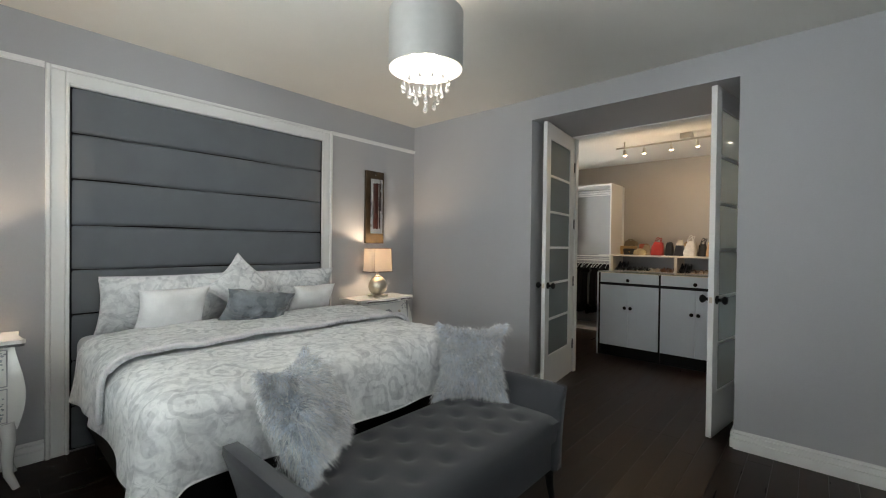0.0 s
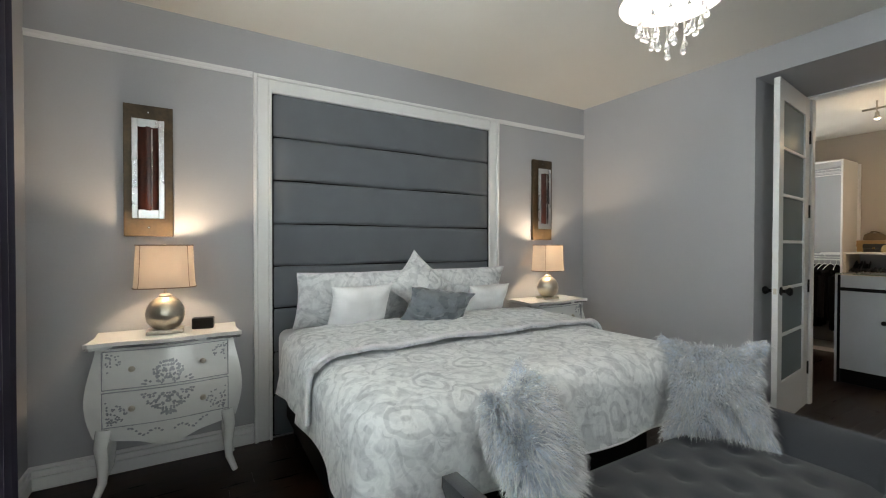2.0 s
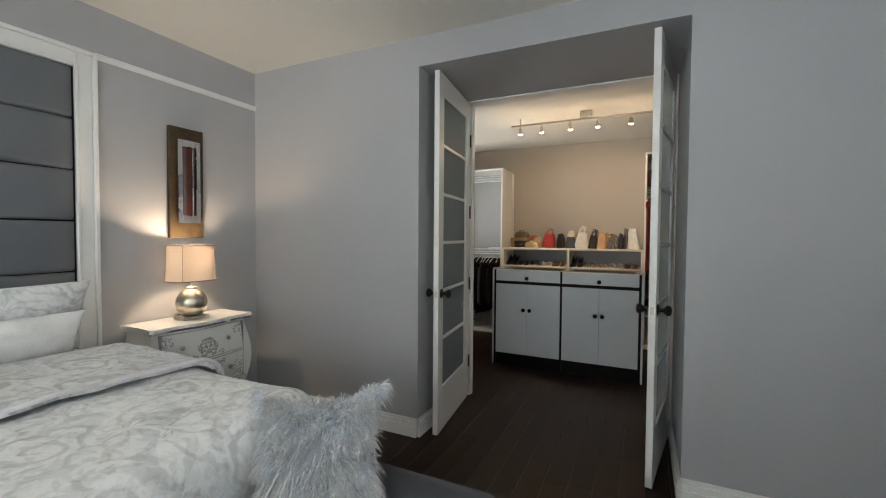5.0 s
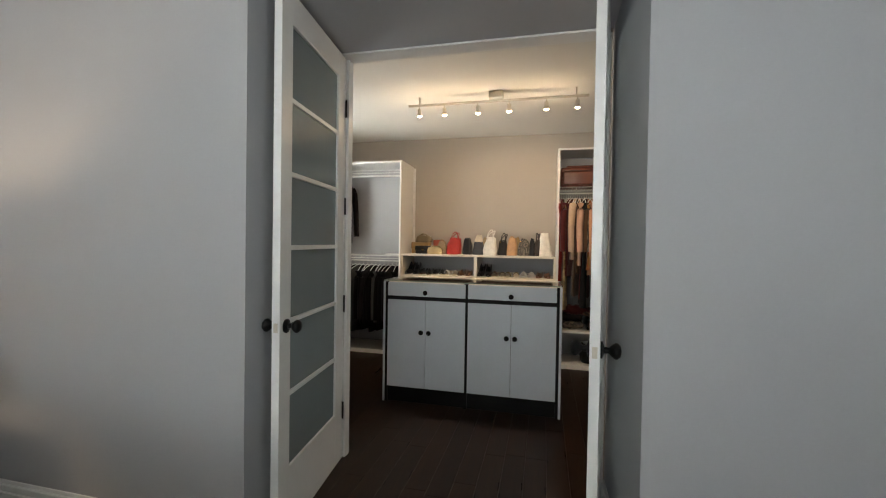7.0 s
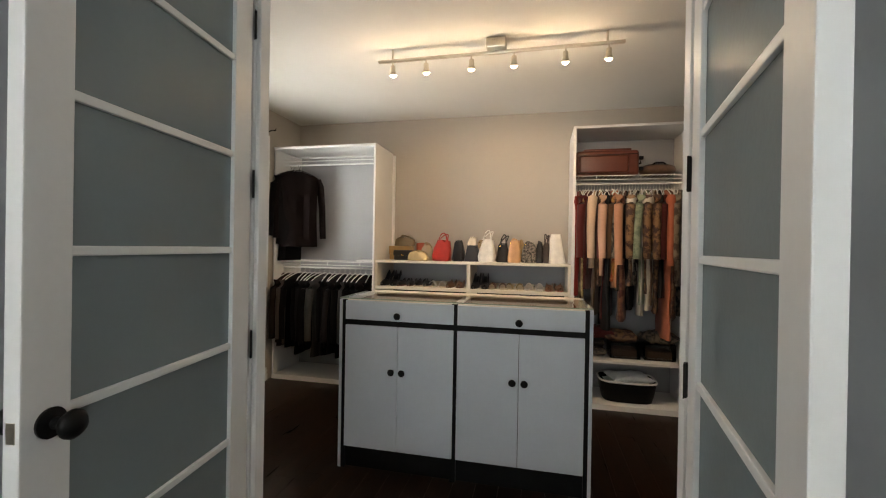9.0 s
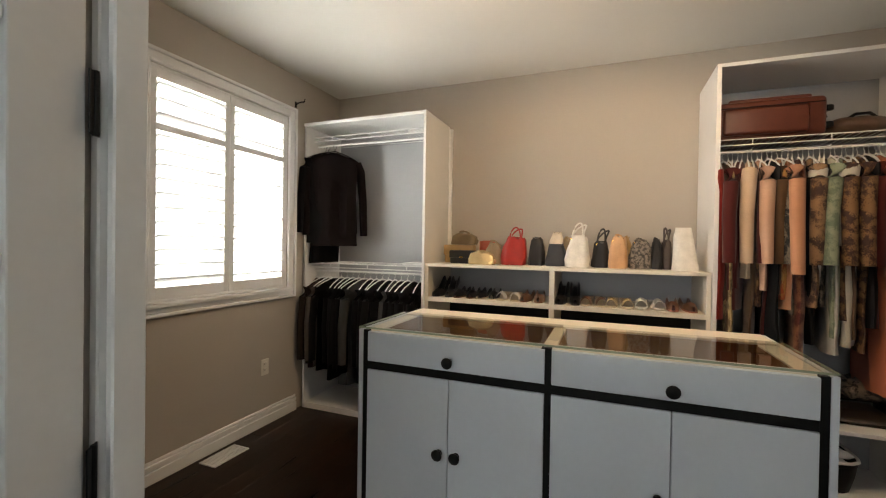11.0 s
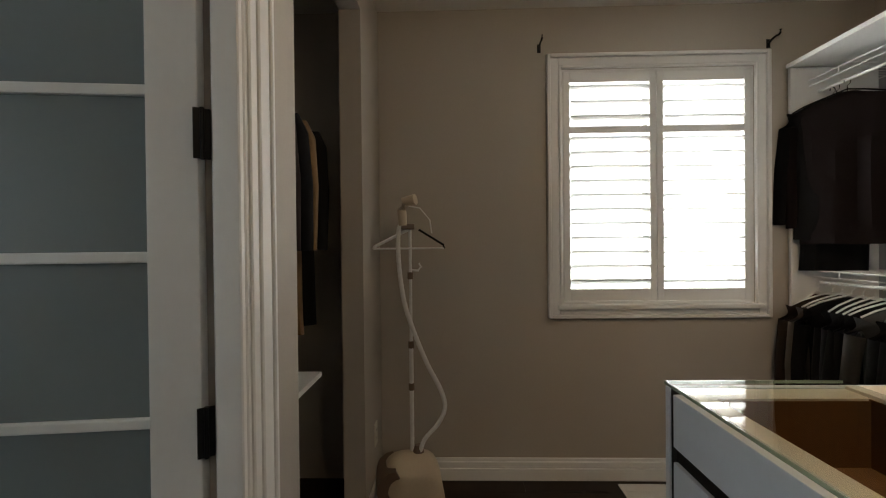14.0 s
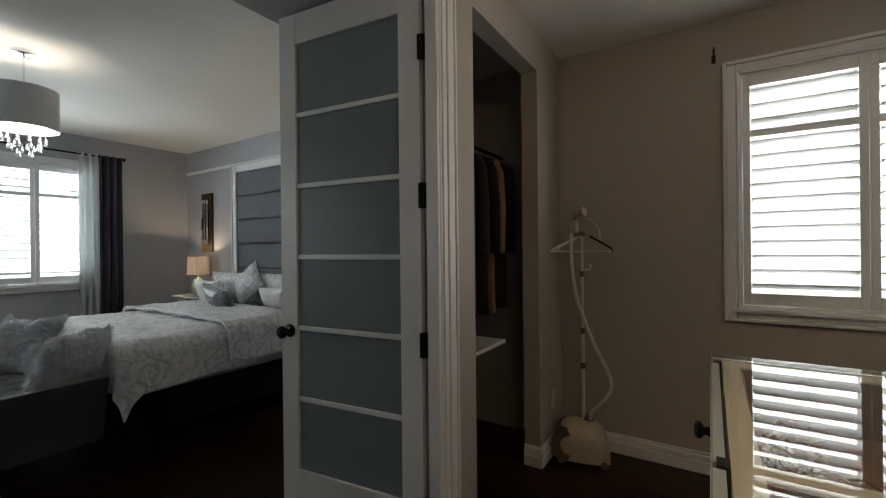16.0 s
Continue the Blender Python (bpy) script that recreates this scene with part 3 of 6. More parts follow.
# ---- cushions ----
def cushion_mesh(w, h, d, pinch=0.12, n=22, seed=0.0, wrinkle=0.006, power=0.5):
    """A stuffed cushion, standing: x is the width, z the height, y the depth; its lowest edge at z = 0."""
    bm = bmesh.new()
    grids = []
    for s in (-1, 1):
        rows = []
        for i in range(n + 1):
            row = []
            for j in range(n + 1):
                a, b = 2 * j / n - 1, 2 * i / n - 1
                inx, inz = 1 - pinch * (1 - b * b) * a * a, 1 - pinch * (1 - a * a) * b * b
                depth = max(0.0, (1 - a * a) * (1 - b * b)) ** power
                wr = wrinkle * noise.noise((a * 3 + seed, b * 3, s * 2 + seed)) * min(1, depth * 3)
                row.append((a * w / 2 * inx * (1 if abs(b) < 1 else 1), s * (d / 2 * depth + 0.004) + wr, h / 2 + b * h / 2 * inz))
            rows.append(row)
        grids.append(rows)
    made = [[[bm.verts.new(p) for p in row] for row in g] for g in grids]
    for g in made:
        for r0, r1 in zip(g, g[1:]):
            for j in range(n):
                bm.faces.new((r0[j], r0[j + 1], r1[j + 1], r1[j]))
    ring = lambda g: g[0][:-1] + [r[-1] for r in g[:-1]] + g[-1][:0:-1] + [r[0] for r in g[:0:-1]]
    ra, rb = ring(made[0]), ring(made[1])
    edge = []
    for i in range(len(ra)):
        j = (i + 1) % len(ra)
        bm.faces.new((ra[i], ra[j], rb[j], rb[i]))
        edge.append((ra[i].co + rb[i].co) / 2)
    return bm, edge + [edge[0]]


def pillow(name, m, w, h, d, mat, label, group, piping=None, seed=0.0, **kw):
    e = tagged(new(name), label, "pillow", group)
    e.matrix_basis = m
    bm, edge = cushion_mesh(w, h, d, seed=seed, **kw)
    part("cover", bm, mat, e, smooth=True)
    if piping:
        part("piping", tube(edge, 0.005, 6), piping, e)
    return e


BT = TOP + 0.035
PG = "pillows on the bed"
pillow("bed_pillow", pose(0.25, -2.462, BT - 0.05, 18, 0, 90), 0.79, 0.365, 0.19, M_DUVET, "grey paisley sleeping pillow with piped edge", PG, M_PIPE, 1.0, pinch=0.05)
pillow("bed_pillow", pose(0.22, -1.680, BT - 0.05, 18, 0, 90), 0.79, 0.365, 0.19, M_DUVET, "grey paisley sleeping pillow with piped edge", PG, M_PIPE, 4.0, pinch=0.05)
pillow("white_cushion", pose(0.50, -2.545, BT - 0.03, 22, 0, 97), 0.39, 0.285, 0.15, M_WHITEC, "plain white square cushion", PG, None, 2.0)
pillow("white_cushion", pose(0.44, -1.575, BT - 0.03, 24, 0, 92), 0.36, 0.235, 0.15, M_WHITEC, "plain white square cushion", PG, None, 3.0)
pc = pillow("paisley_cushion", pose(0, 0, 0), 0.345, 0.345, 0.13, M_DUVET, "grey paisley cushion standing on its corner", PG, M_PIPE, 5.0)
pc.matrix_basis = pose(0.52, -2.080, BT - 0.03, 0, -20, 0) @ pose(0, 0, 0, 0, 0, 90) @ pose(0, 0, 0, 0, -45, 0) @ Matrix.Translation((0.172, 0, 0))
pillow("satin_cushion", pose(0.66, -2.110, BT - 0.01, 30, 8, 84), 0.42, 0.24, 0.15, M_SATIN, "slate-grey satin cushion with shiny sequins", PG, None, 8.0, wrinkle=0.02)


def fluffy(m, seed, label):
    e = tagged(new("fluffy_cushion"), label, "cushion", "fluffy cushions on the bench")
    e.matrix_basis = m
    rng = random.Random(seed)
    bm, _ = cushion_mesh(0.385, 0.425, 0.17, pinch=0.27, seed=seed, wrinkle=0.02)
    bm.faces.ensure_lookup_table()
    spots = []
    faces = bm.faces[:]
    for f in faces:
        f.normal_update()
        c = f.calc_center_median()
        nrm = Vector((c.x * 0.6, c.y * 3.0, (c.z - 0.22) * 0.6)).normalized()
        for _ in range(26):
            w = [rng.random() for _ in f.verts]
            t = sum(w)
            spots.append((sum((v.co * k / t for v, k in zip(f.verts, w)), Vector()), nrm))
    part("cover", bm, M_FUR, e, smooth=True)
    for name, mat, share_of, length, wide in (("fur", M_FUR, 0.9, 0.031, 0.0018), ("tinsel", M_TINSEL, 0.40, 0.050, 0.0014)):
        b2 = bmesh.new()
        for p, nrm in spots:
            if rng.random() > share_of:
                continue
            lock = Vector((noise.noise(p * 16 + Vector((seed, 0, 0))), noise.noise(p * 16 + Vector((0, seed, 5))), noise.noise(p * 16 + Vector((9, 0, seed)))))
            d = (nrm * 0.7 + lock * 1.1 + Vector((rng.uniform(-1, 1), rng.uniform(-1, 1), rng.uniform(-1.2, 0.6))) * 0.5).normalized()
            side = d.cross(Vector((rng.uniform(-1, 1), rng.uniform(-1, 1), rng.uniform(-1, 1)))).normalized() * wide
            L = length * rng.uniform(0.6, 1.3)
            mid = p + d * L * 0.55
            tip = p + d * L + Vector((0, 0, -0.35 * L))
            v = [b2.verts.new(q) for q in (p - side, p + side, mid + side, mid - side, tip)]
            b2.faces.new((v[0], v[1], v[2], v[3]))
            b2.faces.new((v[3], v[2], v[4]))
        tagged(part(name, b2, mat, e, "shiny tinsel threads" if name == "tinsel" else ""), kind="stuff")
    return e


# ---- bench ----
bench = thing("bench", (1.858, -2.735, 0), "charcoal velvet bench with tufted seat and flared arms", "bench")
BL, BD, SZ = 1.47, 0.62, 0.475
bm = bmesh.new()
nu, nv = 56, 22
rows = []
tufts = [(0.19 + 0.182 * i + (0.091 if r % 2 else 0), 0.12 + 0.125 * r) for r in range(4) for i in range(7 if r % 2 == 0 else 6)]
for i in range(nv + 1):
    row = []
    for j in range(nu + 1):
        a, b = 2 * j / nu - 1, 2 * i / nv - 1
        x, y = 0.02 + (BD - 0.02) * i / nv, 0.10 + (BL - 0.20) * j / nu
        z = SZ + 0.016 * (1 - a ** 8) * (1 - b ** 6) - 0.02
        for ty, tx in tufts:
            dd = (x - tx) ** 2 + (y - ty) ** 2
            z -= 0.022 * math.exp(-dd / 0.0010)
        if abs(b) > 0.9:
            z -= 0.02 * (abs(b) - 0.9) / 0.1
        row.append((x, y, z))
    rows.append(row)
low = [[(p[0], p[1], SZ - 0.12) for p in (rows[0][0], rows[0][-1])], [(p[0], p[1], SZ - 0.12) for p in (rows[-1][0], rows[-1][-1])]]
g = [[bm.verts.new(p) for p in r] for r in rows]
for r0, r1 in zip(g, g[1:]):
    for j in range(nu):
        bm.faces.new((r0[j], r0[j + 1], r1[j + 1], r1[j]))
ring = g[0][:-1] + [r[-1] for r in g[:-1]] + g[-1][:0:-1] + [r[0] for r in g[:0:-1]]
lowr = [bm.verts.new((v.co.x, v.co.y, SZ - 0.13)) for v in ring]
for i in range(len(ring)):
    j = (i + 1) % len(ring)
    bm.faces.new((ring[i], ring[j], lowr[j], lowr[i]))
part("seat", bm, M_BENCH, bench, "tufted velvet seat", smooth=True)
bt = None
for ty, tx in tufts:
    if bt is None:
        bt = part("button", lathe([(0.0105, 0), (0.010, 0.003), (0.005, 0.006)], 10), M_BENCH, bench)
        bt.matrix_basis = pose(tx, ty, SZ - 0.028)
    else:
        share("button", bt, bench, tx, ty, SZ - 0.028)
part("apron", box(0.03, BD - 0.015, 0.06, BL - 0.06, 0.20, SZ - 0.115, bev=0.01), M_BENCH, bench)
for s, y in ((-1, 0.10), (1, BL - 0.10)):
    rings = []
    for i in range(13):
        q = i / 12
        z = 0.20 + (0.585 - 0.20) * q
        lean = s * (0.10 * q ** 2.0 - 0.02)
        t = 0.040 + 0.012 * math.sin(q * 3.14)
        if i == 12:
            t = 0.026
        back, front = 0.0, BD + 0.01 - 0.02 * q
        yy = y + lean
        rings.append([(back, yy - t, z), (front - 0.02, yy - t, z), (front, yy - t * 0.6, z), (front, yy + t * 0.6, z), (front - 0.02, yy + t, z), (back, yy + t, z)])
    part("arm", skin(bmesh.new(), rings), M_BENCH, bench, "flared velvet arm", smooth=True)
for x in (0.06, BD - 0.05):
    for s, y in ((-1, 0.12), (1, BL - 0.12)):
        part("leg", tube([(x, y, 0.21), (x + 0.004, y + s * 0.01, 0.10), (x + 0.012, y + s * 0.03, 0.0)], 0.024, 10, taper=0.55), M_DARK, bench, "dark tapered wooden leg", smooth=True)

fluffy(pose(2.035, -1.525, SZ - 0.008, -24, 0, 38), 3, "silver-blue fluffy tinsel cushion leaning on the bench arm")
fluffy(pose(2.020, -2.410, SZ - 0.008, -25, 0, 126), 8, "silver-blue fluffy tinsel cushion standing on the bench")


# ---- bedside chests ----
def bedside_chest(at, label):
    """A bombe chest: local x points from the wall into the room, y along the wall."""
    c = thing("bedside_chest", at, label, "nightstand", "bedside chests")

    c.scale = (0.82, 1.0, 0.9875)

    def bulge(z):
        q = (z - 0.27) / (0.76 - 0.27)
        return 0.020 + 0.050 * math.sin(max(0, min(1, q)) * math.pi) ** 1.2 * (1 - 0.25 * q)

    def halfw(z):
        return 0.285 + bulge(z) * 0.95

    def front(y, z):
        return 0.335 + bulge(z) * 0.9 + 0.020 * math.cos(y / 0.33 * math.pi / 2 * 2.0)

    def apron(y):
        t = abs(y) / 0.30
        return 0.245 + 0.075 * t ** 1.6 - 0.018 * math.cos(t * 6.0) * (1 - t)

    n = 24
    rows = []
    for i in range(15):
        row = []
        for j in range(n + 1):
            a = 2 * j / n - 1
            z0 = min(0.33, max(0.24, apron(a * 0.30)))
            z = z0 + (0.765 - z0) * i / 14
            y = a * halfw(z)
            row.append((front(y, z), y, z))
        rows.append(row)
    bm = bmesh.new()
    g = [[bm.verts.new(p) for p in r] for r in rows]
    bk = [[bm.verts.new((0.02, sg * halfw(r[0].co.z), r[0].co.z)) for sg in (-1, 1)] for r in g]
    for k, (r0, r1) in enumerate(zip(g, g[1:])):
        for j in range(n):
            bm.faces.new((r0[j], r0[j + 1], r1[j + 1], r1[j]))
        bm.faces.new((r0[0], r1[0], bk[k + 1][0], bk[k][0]))
        bm.faces.new((r0[-1], r1[-1], bk[k + 1][1], bk[k][1]))
        bm.faces.new((bk[k][0], bk[k][1], bk[k + 1][1], bk[k + 1][0]))
    bm.faces.new([*g[-1], bk[-1][1], bk[-1][0]])
    part("body", bm, M_LACQ, c, smooth=True)

    def patch(y0, y1, z0, z1, off, mat, name, parent, label=""):
        bmp = bmesh.new()
        gr = []
        for lift in (off, 0.001):
            gr.append([[bmp.verts.new((front(y0 + (y1 - y0) * j / 16, z0 + (z1 - z0) * i / 8) + lift, y0 + (y1 - y0) * j / 16, z0 + (z1 - z0) * i / 8)) for j in range(17)] for i in range(9)])
        for gg in gr:
            for r0, r1 in zip(gg, gg[1:]):
                for j in range(16):
                    bmp.faces.new((r0[j], r0[j + 1], r1[j + 1], r1[j]))
        ring = lambda q: q[0][:-1] + [r[-1] for r in q[:-1]] + q[-1][:0:-1] + [r[0] for r in q[:0:-1]]
        ra, rb = ring(gr[0]), ring(gr[1])
        for i in range(len(ra)):
            bmp.faces.new((ra[i], ra[(i + 1) % len(ra)], rb[(i + 1) % len(ra)], rb[i]))
        return part(name, bmp, mat, parent, label, smooth=True)

    rng = random.Random(5)

    def leaves(spots, name, parent, size, zlo=0, zhi=9):
        """A flat silver scroll of small leaves laid on the curved front."""
        b2 = bmesh.new()
        for (y, z, ang) in spots:
            if not zlo < z < zhi:
                continue
            L, Wd = size * rng.uniform(0.7, 1.3), size * 0.38
            pts = [(0, 0), (0.35 * L, Wd), (0.75 * L, Wd * 0.7), (L, 0), (0.75 * L, -Wd * 0.7), (0.35 * L, -Wd)]
            vs = []
            for px, pz in pts:
                yy, zz = y + px * math.cos(ang) - pz * math.sin(ang), z + px * math.sin(ang) + pz * math.cos(ang)
                vs.append(b2.verts.new((front(yy, zz) + 0.0072, yy, zz)))
            f = b2.faces.new(vs)
        r = bmesh.ops.extrude_face_region(b2, geom=b2.faces[:])
        bmesh.ops.translate(b2, vec=(0.0012, 0, 0), verts=[v for v in r["geom"] if isinstance(v, bmesh.types.BMVert)])
        return tagged(part(name, b2, M_LEAF, parent, "silver-leaf floral ornament"), kind="stuff")

    centre = []
    for k in range(150):
        a, r = rng.uniform(0, 6.283), rng.uniform(0.0, 1.0) ** 0.6
        yy = r * math.cos(a) * 0.115 * (1 - 0.4 * abs(math.sin(a)))
        zz = 0.545 + r * math.sin(a) * 0.135
        for s in (-1, 1):
            centre.append((s * yy, zz, a if s > 0 else math.pi - a))
    corner = []
    for k in range(46):
        a, r = rng.uniform(0, 1.5708), rng.uniform(0.1, 1.0)
        for s in (-1, 1):
            corner.append((s * (0.262 - r * 0.10 * math.cos(a)), 0.385 + r * 0.12 * math.sin(a), rng.uniform(0, 6.28)))
            if k % 2:
                corner.append((s * (0.262 - r * 0.075 * math.cos(a)), 0.735 - r * 0.09 * math.sin(a), rng.uniform(0, 6.28)))
    for z0, z1 in ((0.372, 0.545), (0.565, 0.745)):
        d = patch(-0.272, 0.272, z0, z1, 0.006, M_LACQ, "drawer", c)
        b3 = bmesh.new()
        for (ya, yb, za, zb) in ((-0.275, 0.275, z0 - 0.005, z0 - 0.001), (-0.275, 0.275, z1 + 0.001, z1 + 0.005), (-0.278, -0.274, z0 - 0.005, z1 + 0.005), (0.274, 0.278, z0 - 0.005, z1 + 0.005)):
            k = 14 if yb - ya > 0.1 else 1
            for i in range(k):
                p, q = ya + (yb - ya) * i / k, ya + (yb - ya) * (i + 1) / k
                m1, m2 = max(front(p, za), front(q, za)), min(front(p, zb), front(q, zb))
                add_box(b3, min(m1, m2) - 0.006, max(m1, m2) + 0.003, p, q, za, zb)
        part("beading", b3, M_LEAF, d, "silver line round the drawer")
        leaves(centre, "ornament", d, 0.016, z0 + 0.004, z1 - 0.016)
        leaves(corner, "ornament", d, 0.012, z0 + 0.004, z1 - 0.012)
        for s in (-1, 1):
            zz = (z0 + z1) / 2
            k = part("knob", lathe([(0.015, 0), (0.015, 0.004), (0.009, 0.008), (0.012, 0.016), (0.009, 0.021), (0.002, 0.022)], 14), M_NICKEL, d, "round metal drawer knob", smooth=True)
            k.matrix_basis = pose(front(s * 0.155, zz) + 0.005, s * 0.155, zz, 0, 90)
    scroll = [(s * (0.02 + 0.016 * k), 0.318 + 0.012 * math.sin(k * 0.9) + 0.02 * (k / 9) ** 2, (0.6 * math.sin(k)) if s > 0 else math.pi - 0.6 * math.sin(k)) for k in range(10) for s in (-1, 1)]
    leaves(scroll, "ornament", c, 0.017)
    # serpentine top
    outl = []
    for k in range(40):
        y = -0.345 + 0.69 * k / 39
        outl.append((0.402 + 0.018 * math.cos(y / 0.345 * math.pi * 1.5) - 0.020 * (abs(y) > 0.335), y))
    outl += [(0.33, 0.335), (0.20, 0.325), (0.005, 0.335), (0.005, -0.335), (0.20, -0.325), (0.33, -0.335)]
    for nm, mt, z0, z1, gr in (("top", M_LACQ, 0.780, 0.800, 1.0), ("top_edge", M_SILVER, 0.766, 0.780, 0.985)):
        part(nm, skin(bmesh.new(), [[(x * gr, y * gr, z) for x, y in outl] for z in (z0, z1)]), mt, c)
    for x, s, f in ((0.335, -1, 1), (0.335, 1, 1), (0.055, -1, 0), (0.055, 1, 0)):
        y = s * 0.272
        pts = [(x + 0.012 * f, y, 0.36), (x + 0.020 * f, y + s * 0.012, 0.27), (x + 0.004 * f, y + s * 0.005, 0.17), (x - 0.008 * f, y + s * 0.010, 0.08), (x + 0.016 * f, y + s * 0.040, 0.0)]
        part("leg", tube(pts, 0.034, 10, taper=0.45), M_LACQ, c, "white cabriole leg", smooth=True)
    return c


bedside_chest((0.015, -3.495, 0), "white bombe bedside chest with silver floral drawers")
bedside_chest((0.015, -0.660, 0), "white bombe bedside chest with silver floral drawers beside the door wall")


def table_lamp(at):
    l = thing("table_lamp", at, "lit table lamp with brushed nickel globe base and linen shade", "table lamp", "bedside lamps")
    part("plinth", box(-0.058, 0.058, -0.085, 0.085, 0, 0.020, bev=0.004), M_NICKEL, l)
    part("globe", lathe([(0.042, 0.020), (0.062, 0.030), (0.086, 0.062), (0.093, 0.100), (0.088, 0.135), (0.068, 0.172), (0.040, 0.192), (0.030, 0.197), (0.032, 0.204), (0.024, 0.210), (0.012, 0.215)], 36), M_NICKEL, l, smooth=True)
    part("stem", lathe([(0.008, 0.21), (0.008, 0.36)], 12), M_NICKEL, l)

    def outline(r, z):
        out = []
        for k in range(48):
            a = 2 * math.pi * k / 48
            ca, sa = math.cos(a), math.sin(a)
            q = (abs(ca) ** 3 + abs(sa) ** 3) ** (-1 / 3)
            out.append((r * 0.75 * q * ca, r * q * sa, z))
        return out

    rings = []
    for i in range(9):
        q = i / 8
        rings.append(outline(0.145 - 0.013 * q ** 0.6, 0.250 + 0.228 * q))
    bm = skin(bmesh.new(), rings, True, False)
    skin(bm, [[(x * 0.985, y * 0.985, z) for x, y, z in r] for r in rings], True, False)
    shade = part("shade", bm, M_SHADE, l, "lit oatmeal linen shade", smooth=True)
    for z in (0.250, 0.478):
        o = outline(0.146 if z < 0.3 else 0.133, z)
        part("trim_band", tube(o + [o[0]], 0.003, 6), cloth_brown, shade)
    for k in (6, 18, 30, 42):
        part("seam", tube([(r[k][0] * 1.006, r[k][1] * 1.006, r[k][2]) for r in rings], 0.0013, 5), cloth_brown, shade)
    part("finial", lathe([(0.008, 0.470), (0.009, 0.476), (0.003, 0.484)], 12), M_NICKEL, l)
    part("spider", boxes((-0.095, 0.095, -0.002, 0.002, 0.466, 0.470), (-0.002, 0.002, -0.12, 0.12, 0.466, 0.470)), M_NICKEL, l)
    part("bulb", lathe([(0.012, 0.30), (0.024, 0.325), (0.026, 0.345), (0.014, 0.372)], 14), M_BULB, l, smooth=True)
    return l


cloth_brown = cloth("brown_braid", (0.16, 0.11, 0.08))
table_lamp((0.175, -3.515, 0.791))
table_lamp((0.175, -0.655, 0.791))
clock = thing("alarm_clock", (0.15, -3.335, 0.791), "small black alarm clock on the bedside chest", "clock", rz=-8)
part("case", box(-0.03, 0.03, -0.055, 0.055, 0, 0.062, bev=0.008), M_BLACK, clock)
part("display", box(0.030, 0.0315, -0.045, 0.045, 0.012, 0.050), M_DARK, clock)


def wall_art(y, label):
    a = thing("wall_art", (0.0, y, 1.318), label, "wall art", "wall art beside the headboard")
    part("board", box(0.002, 0.030, -0.116, 0.116, 0, 0.74, bev=0.003), M_BOARD, a, "bronzed wooden backing board")
    fr = bmesh.new()
    for x0, x1, z0, z1 in ((-0.076, -0.048, 0.10, 0.655), (0.048, 0.076, 0.10, 0.655)):
        add_box(fr, 0.052, 0.060, x0, x1, z0, z1, bev=0.003)
    for z0, z1 in ((0.10, 0.15), (0.61, 0.655)):
        add_box(fr, 0.053, 0.061, -0.048, 0.048, z0, z1, bev=0.003)
    part("plate", fr, M_SILVER, a, "hammered silver metal plate")
    rings = []
    for i in range(11):
        t = i / 10 * 2 - 1
        rings.append([(0.040 + 0.022 * (1 - t * t) + d, t * 0.049, z) for d, z in ((0, 0.145), (0, 0.615), (-0.003, 0.615), (-0.003, 0.145))])
    part("curved_panel", skin(bmesh.new(), rings), M_RED, a, "glossy curved oxblood metal panel", smooth=True)
    part("rod", lathe([(0.0035, 0.15), (0.0035, 0.60)], 8, (0.066, 0.018, 0)), M_SILVER, a)
    for z in (0.05, 0.70):
        part("screw", lathe([(0.005, 0.030), (0.004, 0.033)], 8), M_SILVER, a).matrix_basis = pose(0, 0, z, 0, 90)
    part("spacer", boxes((0.030, 0.052, -0.06, -0.05, 0.2, 0.5), (0.030, 0.052, 0.05, 0.06, 0.2, 0.5)), M_BLACK, a)
    return a


wall_art(-3.598, "tall bronze wall art with silver plate and oxblood centre")
wall_art(-0.582, "bronze wall art with silver plate and oxblood centre near the corner")

# ---- chandelier ----
ch = thing("chandelier", (2.062, -1.935, 0.025), "silver drum chandelier with hanging crystal drops, lit", "chandelier")
part("canopy", lathe([(0.062, 2.605), (0.060, 2.581), (0.030, 2.575), (0.008, 2.573)], 28), M_CHROME, ch, smooth=True)
part("rod", lathe([(0.005, 2.35), (0.005, 2.575)], 10), M_CHROME, ch)
bm = skin(bmesh.new(), [[(r * math.cos(k * math.pi / 32), r * math.sin(k * math.pi / 32), z) for k in range(64)] for r, z in ((0.172, 2.100), (0.172, 2.358), (0.169, 2.358), (0.169, 2.100), (0.172, 2.100))], True, False)
part("drum_shade", bm, M_DRUM, ch, "silver foil drum shade", smooth=True)
part("frame", boxes((-0.164, 0.164, -0.003, 0.003, 2.352, 2.358), (-0.003, 0.003, -0.164, 0.164, 2.352, 2.358)), M_CHROME, ch)
part("diffuser", lathe([(0.110, 2.112), (0.112, 2.118), (0.112, 2.124)], 32), M_BULB2, ch, "glowing frosted diffuser")
for k in range(3):
    a = k * 2.094
    b = part("bulb", lathe([(0.010, 2.16), (0.020, 2.18), (0.022, 2.20), (0.012, 2.235)], 12, (0.06 * math.cos(a), 0.06 * math.sin(a), 0)), M_BULB, ch, smooth=True)
rng = random.Random(2)
drop = None
